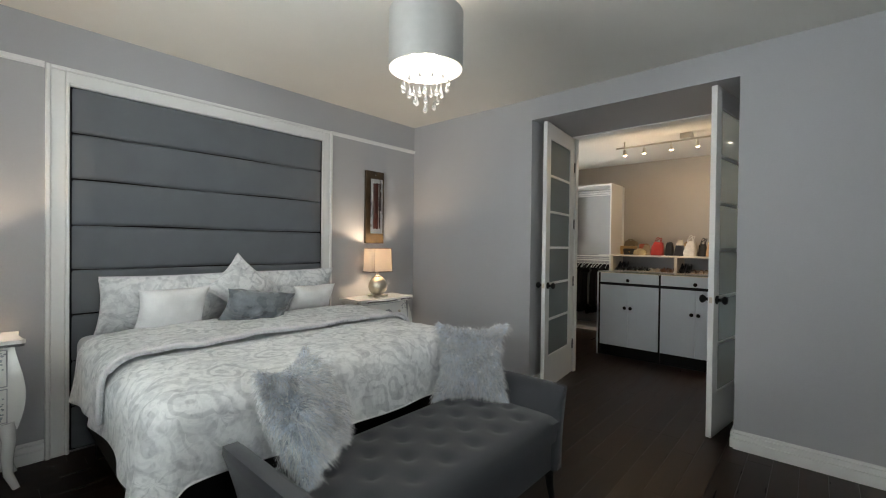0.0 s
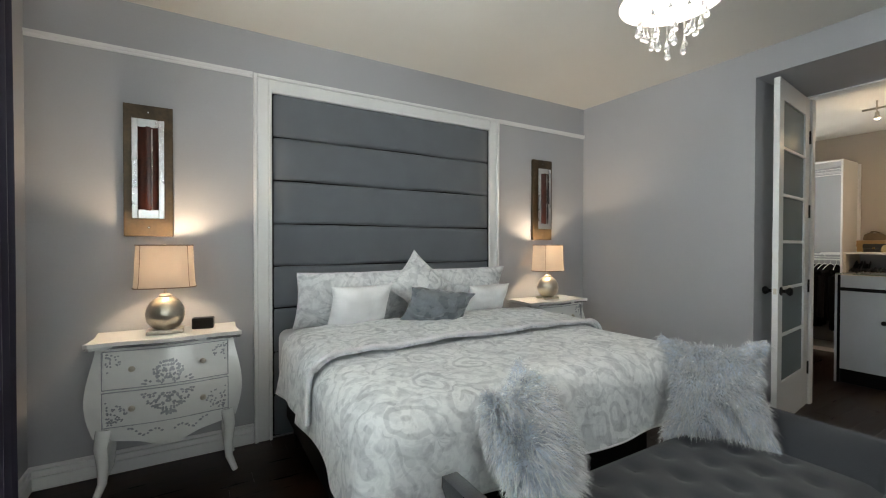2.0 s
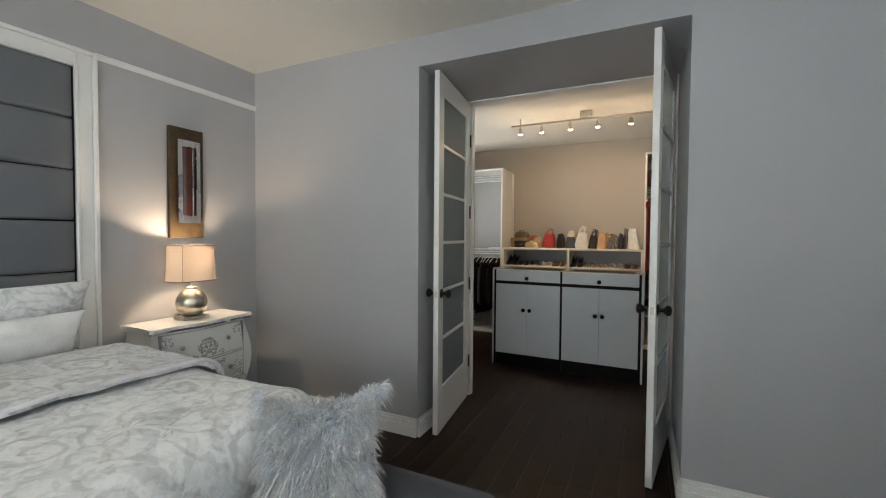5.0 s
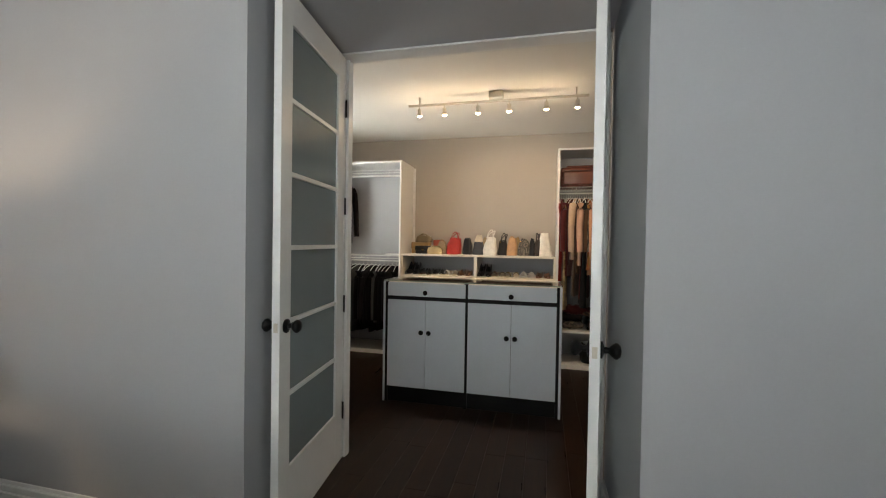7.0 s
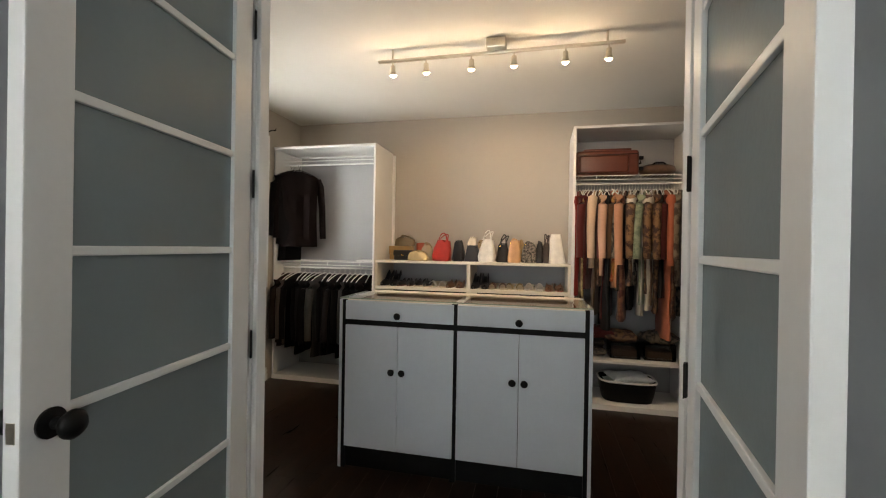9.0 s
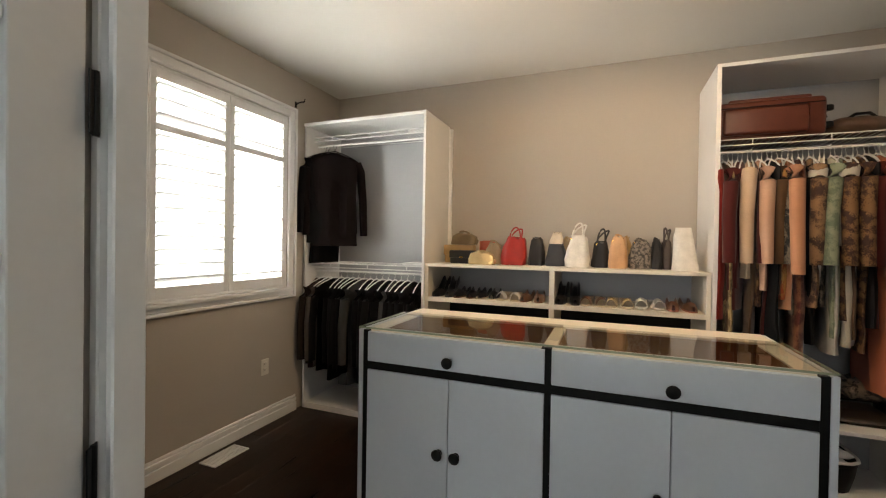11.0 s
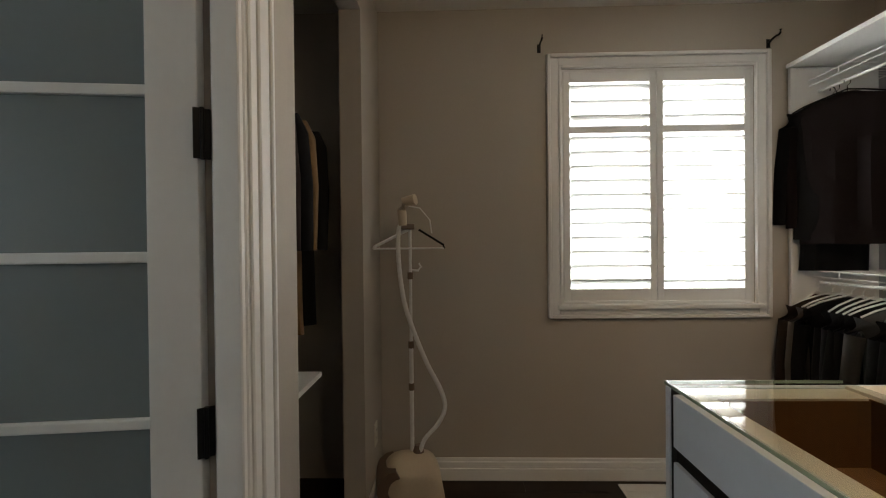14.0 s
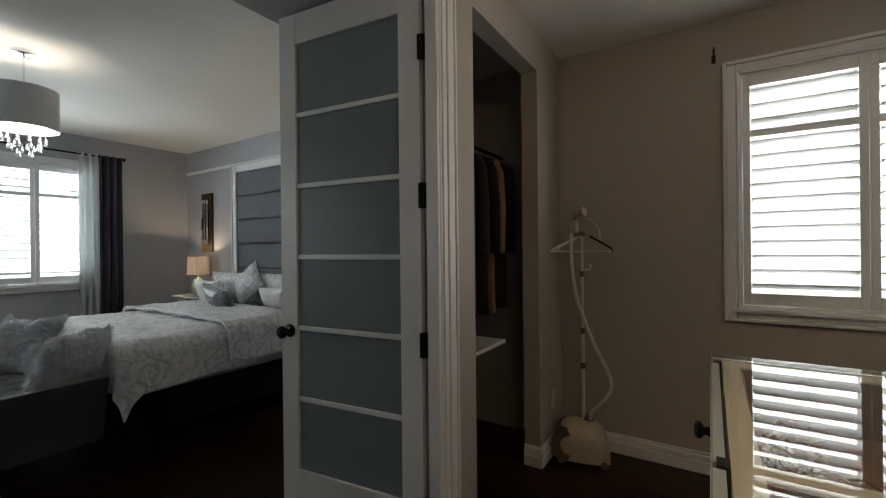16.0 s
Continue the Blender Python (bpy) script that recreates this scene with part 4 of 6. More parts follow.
for r, n, ln in ((0.040, 4, 0.17), (0.075, 8, 0.13), (0.105, 12, 0.085)):
    for k in range(n):
        a = 2 * math.pi * k / n + r * 20
        prof = [(0.0012, 0.0), (0.0012, -0.04), (0.003, -0.052), (0.0085, -0.068), (0.0105, -0.077), (0.0085, -0.086), (0.002, -0.090)]
        if drop is None:
            drop = part("crystal_drop", lathe(prof, 10), M_CRYSTAL, ch, "clear crystal drop", smooth=True)
            o = drop
        else:
            o = share("crystal_drop", drop, ch)
        z = 2.108 - (ln - 0.085) - rng.uniform(0, 0.02)
        o.matrix_basis = pose(r * math.cos(a), r * math.sin(a), z)
        if z < 2.10:
            part("thread", tube([(r * math.cos(a), r * math.sin(a), z), (r * math.cos(a), r * math.sin(a), 2.112)], 0.0008, 5), M_CRYSTAL, ch)

# ---- curtains by the bedroom window ----
rod = thing("curtain_rod", (0, -3.975, 2.40), "thin black curtain rod with ball finials", "curtain rod")
part("pole", tube([(0.78, 0, 0), (3.10, 0, 0)], 0.009, 10), M_BLACK, rod)
for x in (0.77, 3.11):
    part("finial", lathe([(0.002, -0.02), (0.014, -0.012), (0.018, 0), (0.014, 0.012), (0.002, 0.02)], 12, (x, 0, 0)), M_BLACK, rod, smooth=True)
for x in (0.84, 3.04):
    part("bracket", boxes((x - 0.008, x + 0.008, -0.143, 0.0, -0.022, -0.010), (x - 0.012, x + 0.012, -0.145, -0.140, -0.05, 0.02)), M_BLACK, rod)


def curtain(x0, x1, mat, label, folds, seed):
    c = thing("curtain", (0, -3.975, 0), label, "curtain", "bedroom curtains")
    bm = bmesh.new()
    grids = []
    n = folds * 10
    for off in (0.0, 0.003):
        rows = []
        for i in range(25):
            q = i / 24
            z = 2.415 - 2.400 * q
            row = []
            for j in range(n + 1):
                t = j / n
                amp = 0.022 + 0.010 * q
                y = amp * math.sin(t * folds * 2 * math.pi + seed + 0.5 * noise.noise((t * 2, q * 2, seed))) + off
                x = x0 + (x1 - x0) * t + 0.012 * noise.noise((t * 4, q * 3, seed + 2)) * q
                row.append(bm.verts.new((x, y + 0.004, z)))
            rows.append(row)
        grids.append(rows)
    for g in grids:
        for r0, r1 in zip(g, g[1:]):
            for j in range(n):
                bm.faces.new((r0[j], r0[j + 1], r1[j + 1], r1[j]))
    part("drape", bm, mat, c, smooth=True)
    return c


M_SHEER = translucent("white_sheer", (0.72, 0.74, 0.74), 0.5, fine=300)
M_PLUM = cloth("dark_plum_velvet", (0.030, 0.026, 0.048), sheen=0.3)
curtain(1.025, 1.20, M_SHEER, "white sheer curtain drawn aside beside the window", 3, 0.3)
curtain(0.80, 1.015, M_PLUM, "dark plum velvet curtain hanging to the floor", 3, 1.9)
curtain(2.72, 2.90, M_SHEER, "white sheer curtain at the far window side", 3, 0.9)
curtain(2.91, 3.10, M_PLUM, "dark plum velvet curtain at the far window side", 3, 2.9)

# ---- closet: island ----
M_TOPGLASS = clear_glass("display_top_glass", (0.93, 0.97, 0.95), 1.75)
IX0, IX1, IY0, IY1, IZ = 1.418, 2.856, 1.78, 2.335, 1.012
isl = thing("island_cabinet", (0, 0, 0), "pale grey island dresser with black edging and glass display top", "cabinet")
part("carcass", boxes((IX0 + 0.02, IX1 - 0.02, IY0 + 0.022, IY1 - 0.01, 0.03, 0.85), (IX0 + 0.02, IX1 - 0.02, IY0 + 0.06, IY1 - 0.04, 0.0, 0.03)), M_BLAM, isl)
part("front_frame", boxes((IX0 + 0.018, IX0 + 0.040, IY0 + 0.004, IY0 + 0.022, 0.0, 1.0), (IX1 - 0.040, IX1 - 0.018, IY0 + 0.004, IY0 + 0.022, 0.0, 1.0), (2.101, 2.133, IY0 + 0.004, IY0 + 0.022, 0.0, 1.0), (IX0 + 0.040, 2.101, IY0 + 0.005, IY0 + 0.022, 0.848, 0.890), (2.133, IX1 - 0.040, IY0 + 0.005, IY0 + 0.022, 0.848, 0.890), (IX0 + 0.040, 2.101, IY0 + 0.03, IY0 + 0.045, 0.0, 0.13), (2.133, IX1 - 0.040, IY0 + 0.03, IY0 + 0.045, 0.0, 0.13)), M_BLAM, isl, "black edging strips")
for x0, x1 in ((IX0, IX0 + 0.018), (IX1 - 0.018, IX1)):
    part("side_panel", box(x0, x1, IY0, IY1, 0.0, 1.002, bev=0.002), M_CAB, isl)
part("back_panel", box(IX0 + 0.018, IX1 - 0.018, IY1 - 0.010, IY1, 0.0, 1.0), M_CAB, isl)
knob_at = []
for a, b in ((IX0 + 0.041, 2.112), (2.134, IX1 - 0.041)):
    dr = part("drawer", box(a, b, IY0 - 0.004, IY0 + 0.016, 0.885, 0.996, bev=0.002), M_CAB, isl)
    mid = (a + b) / 2
    for p0, p1, kx in ((a, mid - 0.0015, mid - 0.032), (mid + 0.0015, b, mid + 0.032)):
        dd = part("cupboard_door", box(p0, p1, IY0 - 0.004, IY0 + 0.016, 0.132, 0.853, bev=0.002), M_CAB, isl)
        knob_at.append((dd, kx, 0.594))
    knob_at.append((dr, mid, 0.918))
for dd, kx, kz in knob_at:
    k = part("knob", lathe([(0.012, 0), (0.010, 0.006), (0.009, 0.012), (0.018, 0.018), (0.020, 0.024), (0.016, 0.030), (0.003, 0.033)], 18), M_BLACK, dd, "round black knob", smooth=True)
    k.matrix_basis = pose(kx, IY0 - 0.004, kz, 90)
# display trays under the glass, and the solid rear half of the top
GY = 2.150
part("rear_top", box(IX0 + 0.018, IX1 - 0.018, GY, IY1 - 0.010, 0.86, 1.006, bev=0.002), M_CREAM, isl, "cream laminate rear half of the top")
part("tray_rim", boxes((IX0 + 0.018, IX1 - 0.018, IY0 + 0.022, IY0 + 0.062, 0.852, 1.000), (IX0 + 0.018, IX0 + 0.075, IY0 + 0.062, GY, 0.852, 0.999), (IX1 - 0.075, IX1 - 0.018, IY0 + 0.062, GY, 0.852, 0.999), (2.101, 2.145, IY0 + 0.062, GY, 0.852, 0.999)), M_CREAM, isl, "cream rim round the display trays")
for a, b in ((IX0 + 0.075, 2.101), (2.145, IX1 - 0.075)):
    part("display_tray", boxes((a, b, IY0 + 0.062, GY, 0.852, 0.862), (a, b, GY - 0.005, GY - 0.001, 0.862, 0.998), (a, b, IY0 + 0.063, IY0 + 0.067, 0.862, 0.995), (a + 0.001, a + 0.005, IY0 + 0.067, GY - 0.005, 0.862, 0.995), (b - 0.005, b - 0.001, IY0 + 0.067, GY - 0.005, 0.862, 0.995)), M_TRAY, isl, "tan felt-lined display tray")
sheet("glass_top", [(IX0 + 0.002, IY0 - 0.002, 1.0125), (IX1 - 0.002, IY0 - 0.002, 1.0125), (IX1 - 0.002, GY + 0.01, 1.0125), (IX0 + 0.002, GY + 0.01, 1.0125)], M_TOPGLASS, isl, "clear glass sheet over the trays")
part("glass_edge", boxes((IX0 + 0.002, IX1 - 0.002, IY0 - 0.003, IY0 - 0.001, 1.006, 1.0122), (IX0 + 0.001, IX0 + 0.003, IY0, GY + 0.01, 1.006, 1.0122), (IX1 - 0.003, IX1 - 0.001, IY0, GY + 0.01, 1.006, 1.0122)), material("green_glass_edge", (0.30, 0.36, 0.28), rough=0.15), isl, "polished greenish glass edge")
M_GOLD = material("gold_beads", (0.75, 0.48, 0.16), rough=0.25, metal=1.0, vary=0.3, scale=60)
M_PEARL = material("pearl_beads", (0.75, 0.66, 0.58), rough=0.2, vary=0.3, scale=50)
M_CORAL = material("coral_beads", (0.55, 0.10, 0.05), rough=0.3, vary=0.4, scale=50)
rng = random.Random(11)
for cx, cy, mat, lab, n in ((1.66, 1.93, M_GOLD, "gold bead necklaces in the display tray", 90), (1.78, 1.90, M_PEARL, "pearl necklaces in the display tray", 80), (1.93, 1.95, M_CORAL, "coral bead jewellery in the display tray", 70), (2.35, 1.95, M_GOLD, "gold bangles in the display tray", 70), (2.55, 1.92, M_PEARL, "pearl jewellery in the display tray", 60)):
    heap = thing("jewellery", (cx, cy, 0.863), lab, "jewellery", "jewellery in the trays")
    bm = bmesh.new()
    for i in range(n):
        a, r = rng.uniform(0, 6.283), rng.uniform(0, 0.075)
        s = rng.uniform(0.004, 0.008)
        bmesh.ops.create_icosphere(bm, subdivisions=1, radius=s, matrix=Matrix.Translation((r * math.cos(a), r * 0.8 * math.sin(a), s + max(0, 0.05 - r * 0.6) * rng.random())))
    part("beads", bm, mat, heap, smooth=True)
    for i in range(4):
        a0, r0 = rng.uniform(0, 6.28), rng.uniform(0.025, 0.04)
        c0 = (rng.uniform(-0.05, 0.05), rng.uniform(-0.04, 0.04))
        pts = [(c0[0] + r0 * math.cos(t * math.pi / 8), c0[1] + r0 * math.sin(t * math.pi / 8), 0.010 + 0.025 * (1 + math.sin(t * math.pi / 8 + a0))) for t in range(17)]
        part("bangle", tube(pts, 0.0025, 6), M_GOLD, heap)


# ---- closet: fitted units ----
def wire_shelf(name, x0, x1, y0, y1, z, label, category="wire shelf"):
    w = thing(name, (0, 0, 0), label, category, "wire shelves")
    for y, zz in ((y0, z), (y0, z - 0.032), (y1, z)):
        part("rail", tube([(x0, y, zz), (x1, y, zz)], 0.0035, 8), M_WIRE, w)
    part("rod", tube([(x0, y0 + 0.05, z - 0.062), (x1, y0 + 0.05, z - 0.062)], 0.008, 10), M_WIRE, w)
    bm = bmesh.new()
    n = int((x1 - x0) / 0.034)
    for i in range(1, n):
        x = x0 + (x1 - x0) * i / n
        add_box(bm, x - 0.0009, x + 0.0009, y0, y1, z + 0.0020, z + 0.0038)
        if i % 10 == 5:
            add_box(bm, x - 0.003, x + 0.003, y0 - 0.002, y0 + 0.002, z - 0.032, z)
            add_box(bm, x - 0.002, x + 0.002, y0, y0 + 0.052, z - 0.060, z - 0.056)
    tagged(part("wire_mesh", bm, M_WIRE, w), kind="stuff")
    return w


left = thing("wardrobe_left", (0, 0, 0), "white open wardrobe unit in the closet corner", "wardrobe")
part("side_panel", box(0.020, 0.038, 3.14, 3.612, 0.0, 2.255, bev=0.001), M_WLAM, left)
part("side_panel", box(1.066, 1.085, 3.13, 3.612, 0.0, 2.280, bev=0.001), M_WLAM, left)
part("top_panel", box(0.020, 1.066, 3.13, 3.612, 2.255, 2.278, bev=0.001), M_WLAM, left)
part("back_panel", box(0.038, 1.066, 3.602, 3.612, 0.0, 2.255), M_BACK, left, "pale grey back panel")
part("base_panel", box(0.038, 1.066, 3.14, 3.602, 0.0, 0.045, bev=0.001), M_WLAM, left)
setting("trim", box(1.085, 1.112, 3.598, 3.619, 1.195, 2.262, bev=0.002), M_TRIM, "white corner bead beside the wardrobe", "trim")
wire_shelf("wire_shelf", 0.040, 1.064, 3.24, 3.60, 2.185, "white wire shelf with hanging rail under the wardrobe top")
wire_shelf("wire_shelf", 0.040, 1.064, 3.24, 3.60, 1.160, "white wire shelf with hanging rail at half height")

shoe = thing("shoe_shelf", (0, 0, 0), "white low shelf unit holding bags and shoes", "shelf")
part("upright", box(1.087, 1.112, 3.145, 3.612, 0.0, 1.170), M_CREAM, shoe)
part("upright", box(2.818, 2.840, 3.145, 3.612, 0.0, 1.170), M_CREAM, shoe)
part("divider", box(1.952, 1.984, 3.148, 3.600, 0.0, 1.168), M_CREAM, shoe)
part("top_shelf", box(1.087, 2.840, 3.140, 3.612, 1.170, 1.192, bev=0.002), M_CREAM, shoe)
for a, b in ((1.112, 1.952), (1.984, 2.818)):
    part("shelf", box(a, b, 3.146, 3.600, 0.925, 0.955, bev=0.002), M_CREAM, shoe)
    part("shelf", box(a, b, 3.146, 3.600, 0.50, 0.53, bev=0.002), M_CREAM, shoe)
    part("shelf", box(a, b, 3.146, 3.600, 0.04, 0.07, bev=0.002), M_CREAM, shoe)
    part("back_panel", box(a, b, 3.600, 3.611, 0.955, 1.170), M_BACK, shoe, "pale grey back panel")
    # shade of the deep lower cubbies put into the back's colour
    part("back_panel", box(a, b, 3.600, 3.611, 0.07, 0.925), M_BLAM, shoe, "back panel coloured black for the cubby shade")

right = thing("wardrobe_right", (0, 0, 0), "white double open wardrobe unit full of clothes", "wardrobe")
for x0, x1 in ((2.844, 2.866), (3.745, 3.785), (4.660, 4.690)):
    part("upright", box(x0, x1, 3.13, 3.612, 0.0, 2.330, bev=0.001), M_WLAM, right)
part("top_panel", box(2.844, 4.690, 3.13, 3.612, 2.330, 2.350, bev=0.001), M_WLAM, right)
for a, b in ((2.866, 3.745), (3.785, 4.660)):
    part("back_panel", box(a, b, 3.602, 3.612, 0.0, 2.330), M_BACK, right, "pale grey back panel")
    part("base_panel", box(a, b, 3.14, 3.602, 0.0, 0.045, bev=0.001), M_WLAM, right)
part("shelf", box(2.866, 3.745, 3.15, 3.602, 0.385, 0.405, bev=0.001), M_WLAM, right)
wire_shelf("wire_shelf", 2.868, 3.743, 3.24, 3.60, 1.950, "white wire shelf with hanging rail holding a suitcase")
wire_shelf("wire_shelf", 3.787, 4.658, 3.24, 3.60, 1.960, "white wire shelf with hanging rail holding bags")

# ---- closet: fixtures ----
track = thing("track_light", (0, 0, 0), "brushed nickel track light with six lit spots", "track light")
TY, TZ = 2.13, 2.556
part("bar", box(1.50, 3.05, TY - 0.010, TY + 0.010, TZ - 0.009, TZ + 0.009, bev=0.003), M_NICKEL, track)
part("canopy", box(2.23, 2.35, TY - 0.06, TY + 0.06, TZ + 0.010, 2.628, bev=0.006), M_NICKEL, track)
for x in (1.60, 2.95):
    part("standoff", box(x - 0.006, x + 0.006, TY - 0.006, TY + 0.006, TZ + 0.009, 2.629), M_NICKEL, track)
for sx in SPOTS:
    hd = part("spot_head", lathe([(0.014, 0.0), (0.017, -0.008), (0.017, -0.035), (0.026, -0.060), (0.026, -0.062), (0.022, -0.060)], 18), M_NICKEL, track, smooth=True)
    hd.matrix_basis = pose(sx, TY, TZ - 0.030, 12, 0, 0)
    part("stem", tube([(sx, TY, TZ - 0.008), (sx, TY, TZ - 0.032)], 0.005, 8), M_NICKEL, track)
    part("bulb", lathe([(0.020, -0.056), (0.019, -0.066), (0.010, -0.073), (0.002, -0.075)], 14), M_SPOTB, hd, "lit spot bulb", smooth=True)

vent = thing("floor_register", (0.118, 2.325, 0.0), "white slotted floor heating register", "vent")
part("plate", boxes((-0.064, -0.050, -0.127, 0.127, 0, 0.006), (0.050, 0.064, -0.127, 0.127, 0, 0.006), (-0.050, 0.050, -0.127, -0.112, 0, 0.006), (-0.050, 0.050, 0.112, 0.127, 0, 0.006), (-0.003, 0.003, -0.112, 0.112, 0, 0.006)), M_TRIM, vent)
part("cavity", box(-0.050, 0.050, -0.112, 0.112, -0.004, 0.001), M_TRIM, vent)
for i in range(19):
    y = -0.104 + 0.0115 * i
    for a, b in ((-0.050, -0.003), (0.003, 0.050)):
        part("slat", box(a, b, y - 0.0032, y + 0.0032, 0.002, 0.0055), M_TRIM, vent)


def outlet(m, label):
    o = tagged(new("wall_outlet"), label, "outlet", "wall outlets")
    o.matrix_basis = m
    part("plate", box(0, 0.006, -0.036, 0.036, -0.058, 0.058, bev=0.003), M_PLASTIC, o)
    for z in (-0.022, 0.022):
        s = part("socket", box(0.005, 0.008, -0.017, 0.017, z - 0.015, z + 0.015, bev=0.002), M_PLASTIC, o)
        part("slot", boxes((0.0078, 0.0085, -0.008, -0.006, z - 0.004, z + 0.006), (0.0078, 0.0085, 0.006, 0.008, z - 0.004, z + 0.006)), M_BLACK, s)


outlet(pose(0, 2.758, 0.422), "ivory wall outlet below the window")
outlet(pose(0.20, 0.90, 0.345, 0, 0, 90), "ivory wall outlet beside the niche")
for y in (1.80, 3.05):
    br = thing("curtain_bracket", (0, y, 2.415), "small black curtain rod bracket without its rod", "bracket", "empty curtain brackets")
    part("plate", box(0, 0.004, -0.010, 0.010, -0.035, 0.012, bev=0.001), M_BLACK, br)
    part("hook", tube([(0.003, 0, -0.012), (0.03, 0, 0.0), (0.06, 0, 0.004), (0.078, 0, 0.0), (0.088, 0, 0.008), (0.090, 0, 0.022)], 0.0055, 8), M_BLACK, br, smooth=True)

# ---- closet: garment steamer ----
st = thing("garment_steamer", (0.20, 1.085, 0), "beige upright garment steamer with hose and hanger", "steamer", rz=12)
M_STEAM = material("beige_plastic", (0.52, 0.44, 0.33), rough=0.35, vary=0.05)
M_STEAM2 = material("brown_plastic", (0.16, 0.11, 0.08), rough=0.35, vary=0.1)
rings = []
for i in range(15):
    q = i / 14
    y = -0.165 + 0.33 * q
    hgt = 0.205 * (max(0.0, 1 - (2 * q - 1) ** 4)) ** 0.5 + 0.02
    wd = 0.105 * (1 - 0.35 * abs(2 * q - 1) ** 3)
    rings.append([(wd * sx, y, 0.02 + hgt * sz) for sx, sz in ((-1, 0), (-1.0, 0.55), (-0.8, 0.85), (-0.4, 1), (0.4, 1), (0.8, 0.85), (1.0, 0.55), (1, 0))])
part("tank", skin(bmesh.new(), rings), M_STEAM, st, smooth=True)
rings = []
for i in range(9):
    q = i / 8
    a = math.pi * q
    rings.append([(x * 1.0, -0.085 - 0.095 * math.sin(a), 0.115 + 0.098 * math.cos(a)) for x in (-0.107, 0.107)] + [(x, -0.065 - 0.06 * math.sin(a), 0.115 + 0.06 * math.cos(a)) for x in (0.107, -0.107)])
part("water_cap", skin(bmesh.new(), rings), M_STEAM2, st, smooth=True)
for y in (-0.12, 0.13):
    for x in (-0.10, 0.10):
        wv = part("wheel", lathe([(0.020, -0.008), (0.022, -0.004), (0.022, 0.004), (0.020, 0.008)], 16), M_STEAM2, st, smooth=True)
        wv.matrix_basis = pose(x, y, 0.022, 0, 90)
part("pole", tube([(-0.03, 0.01, 0.20), (-0.03, 0.01, 0.80)], 0.011, 12), M_WIRE, st)
part("pole", tube([(-0.03, 0.01, 0.80), (-0.03, 0.01, 1.43)], 0.008, 12), M_WIRE, st)
for z in (0.58, 0.80, 1.16):
    part("pole_clamp", lathe([(0.016, z - 0.018), (0.016, z + 0.018)], 12, (-0.03, 0.01, 0)), M_STEAM2, st)
part("socket", lathe([(0.035, 0.205), (0.028, 0.25), (0.018, 0.28)], 14, (-0.01, 0.04, 0)), M_STEAM2, st, smooth=True)
hose = [(0.0, 0.045, 0.24), (0.02, 0.07, 0.32), (0.03, 0.14, 0.40), (0.03, 0.175, 0.48), (0.02, 0.155, 0.57), (0.01, 0.09, 0.70), (0.0, 0.03, 0.85), (0.0, -0.02, 1.0), (0.0, -0.045, 1.15), (0.0, -0.055, 1.30), (0.0, -0.050, 1.40), (0.0, -0.03, 1.44)]
fine = []
for i in range(len(hose) - 1):
    p0, p1, p2, p3 = (Vector(hose[max(0, min(len(hose) - 1, k))]) for k in (i - 1, i, i + 1, i + 2))
    for k in range(12):
        t = k / 12
        fine.append(0.5 * ((2 * p1) + (p2 - p0) * t + (2 * p0 - 5 * p1 + 4 * p2 - p3) * t * t + (3 * p1 - p0 - 3 * p2 + p3) * t ** 3))
bm = bmesh.new()
rr = []
for i, p in enumerate(fine):
    d = (fine[min(i + 1, len(fine) - 1)] - fine[max(i - 1, 0)]).normalized()
    a = d.cross(Vector((1, 0, 0.01))).normalized()
    b = d.cross(a)
    rad = 0.0105 + 0.0018 * (i % 2)
    rr.append([p + rad * (math.cos(k * math.pi / 4) * a + math.sin(k * math.pi / 4) * b) for k in range(8)])
part("hose", skin(bm, rr), M_WIRE, st, "ribbed white steam hose", smooth=True)
part("steam_head", tube([(0.0, -0.03, 1.42), (0.0, -0.035, 1.50), (0.02, -0.02, 1.54), (0.05, 0.03, 1.55)], 0.022, 12, taper=1.3), M_STEAM, st, "beige steam nozzle", smooth=True)
part("cradle", box(-0.05, 0.01, -0.04, 0.03, 1.40, 1.43, bev=0.006), M_STEAM2, st)
part("cord", tube([(0.0, 0.0, 1.52), (0.0, 0.06, 1.51), (0.0, 0.11, 1.45), (0.0, 0.12, 1.38)], 0.004, 6), M_WIRE, st)
part("hanger_arm", tube([(-0.02, 0.0, 1.40), (-0.02, -0.08, 1.36), (-0.02, -0.17, 1.315), (-0.02, -0.18, 1.30)], 0.008, 8), M_WIRE, st)
part("hanger_arm", tube([(-0.02, 0.055, 1.40), (-0.02, 0.12, 1.36), (-0.02, 0.185, 1.32), (-0.02, 0.19, 1.30)], 0.006, 8), M_BLACK, st, "dark folding hanger arm")
part("hanger_bar", tube([(-0.02, -0.18, 1.302), (-0.02, 0.19, 1.302)], 0.005, 8), M_WIRE, st)
part("cord_hook", tube([(-0.03, 0.015, 1.19), (-0.03, 0.05, 1.185), (-0.03, 0.065, 1.205), (-0.03, 0.055, 1.225)], 0.006, 8), M_WIRE, st)

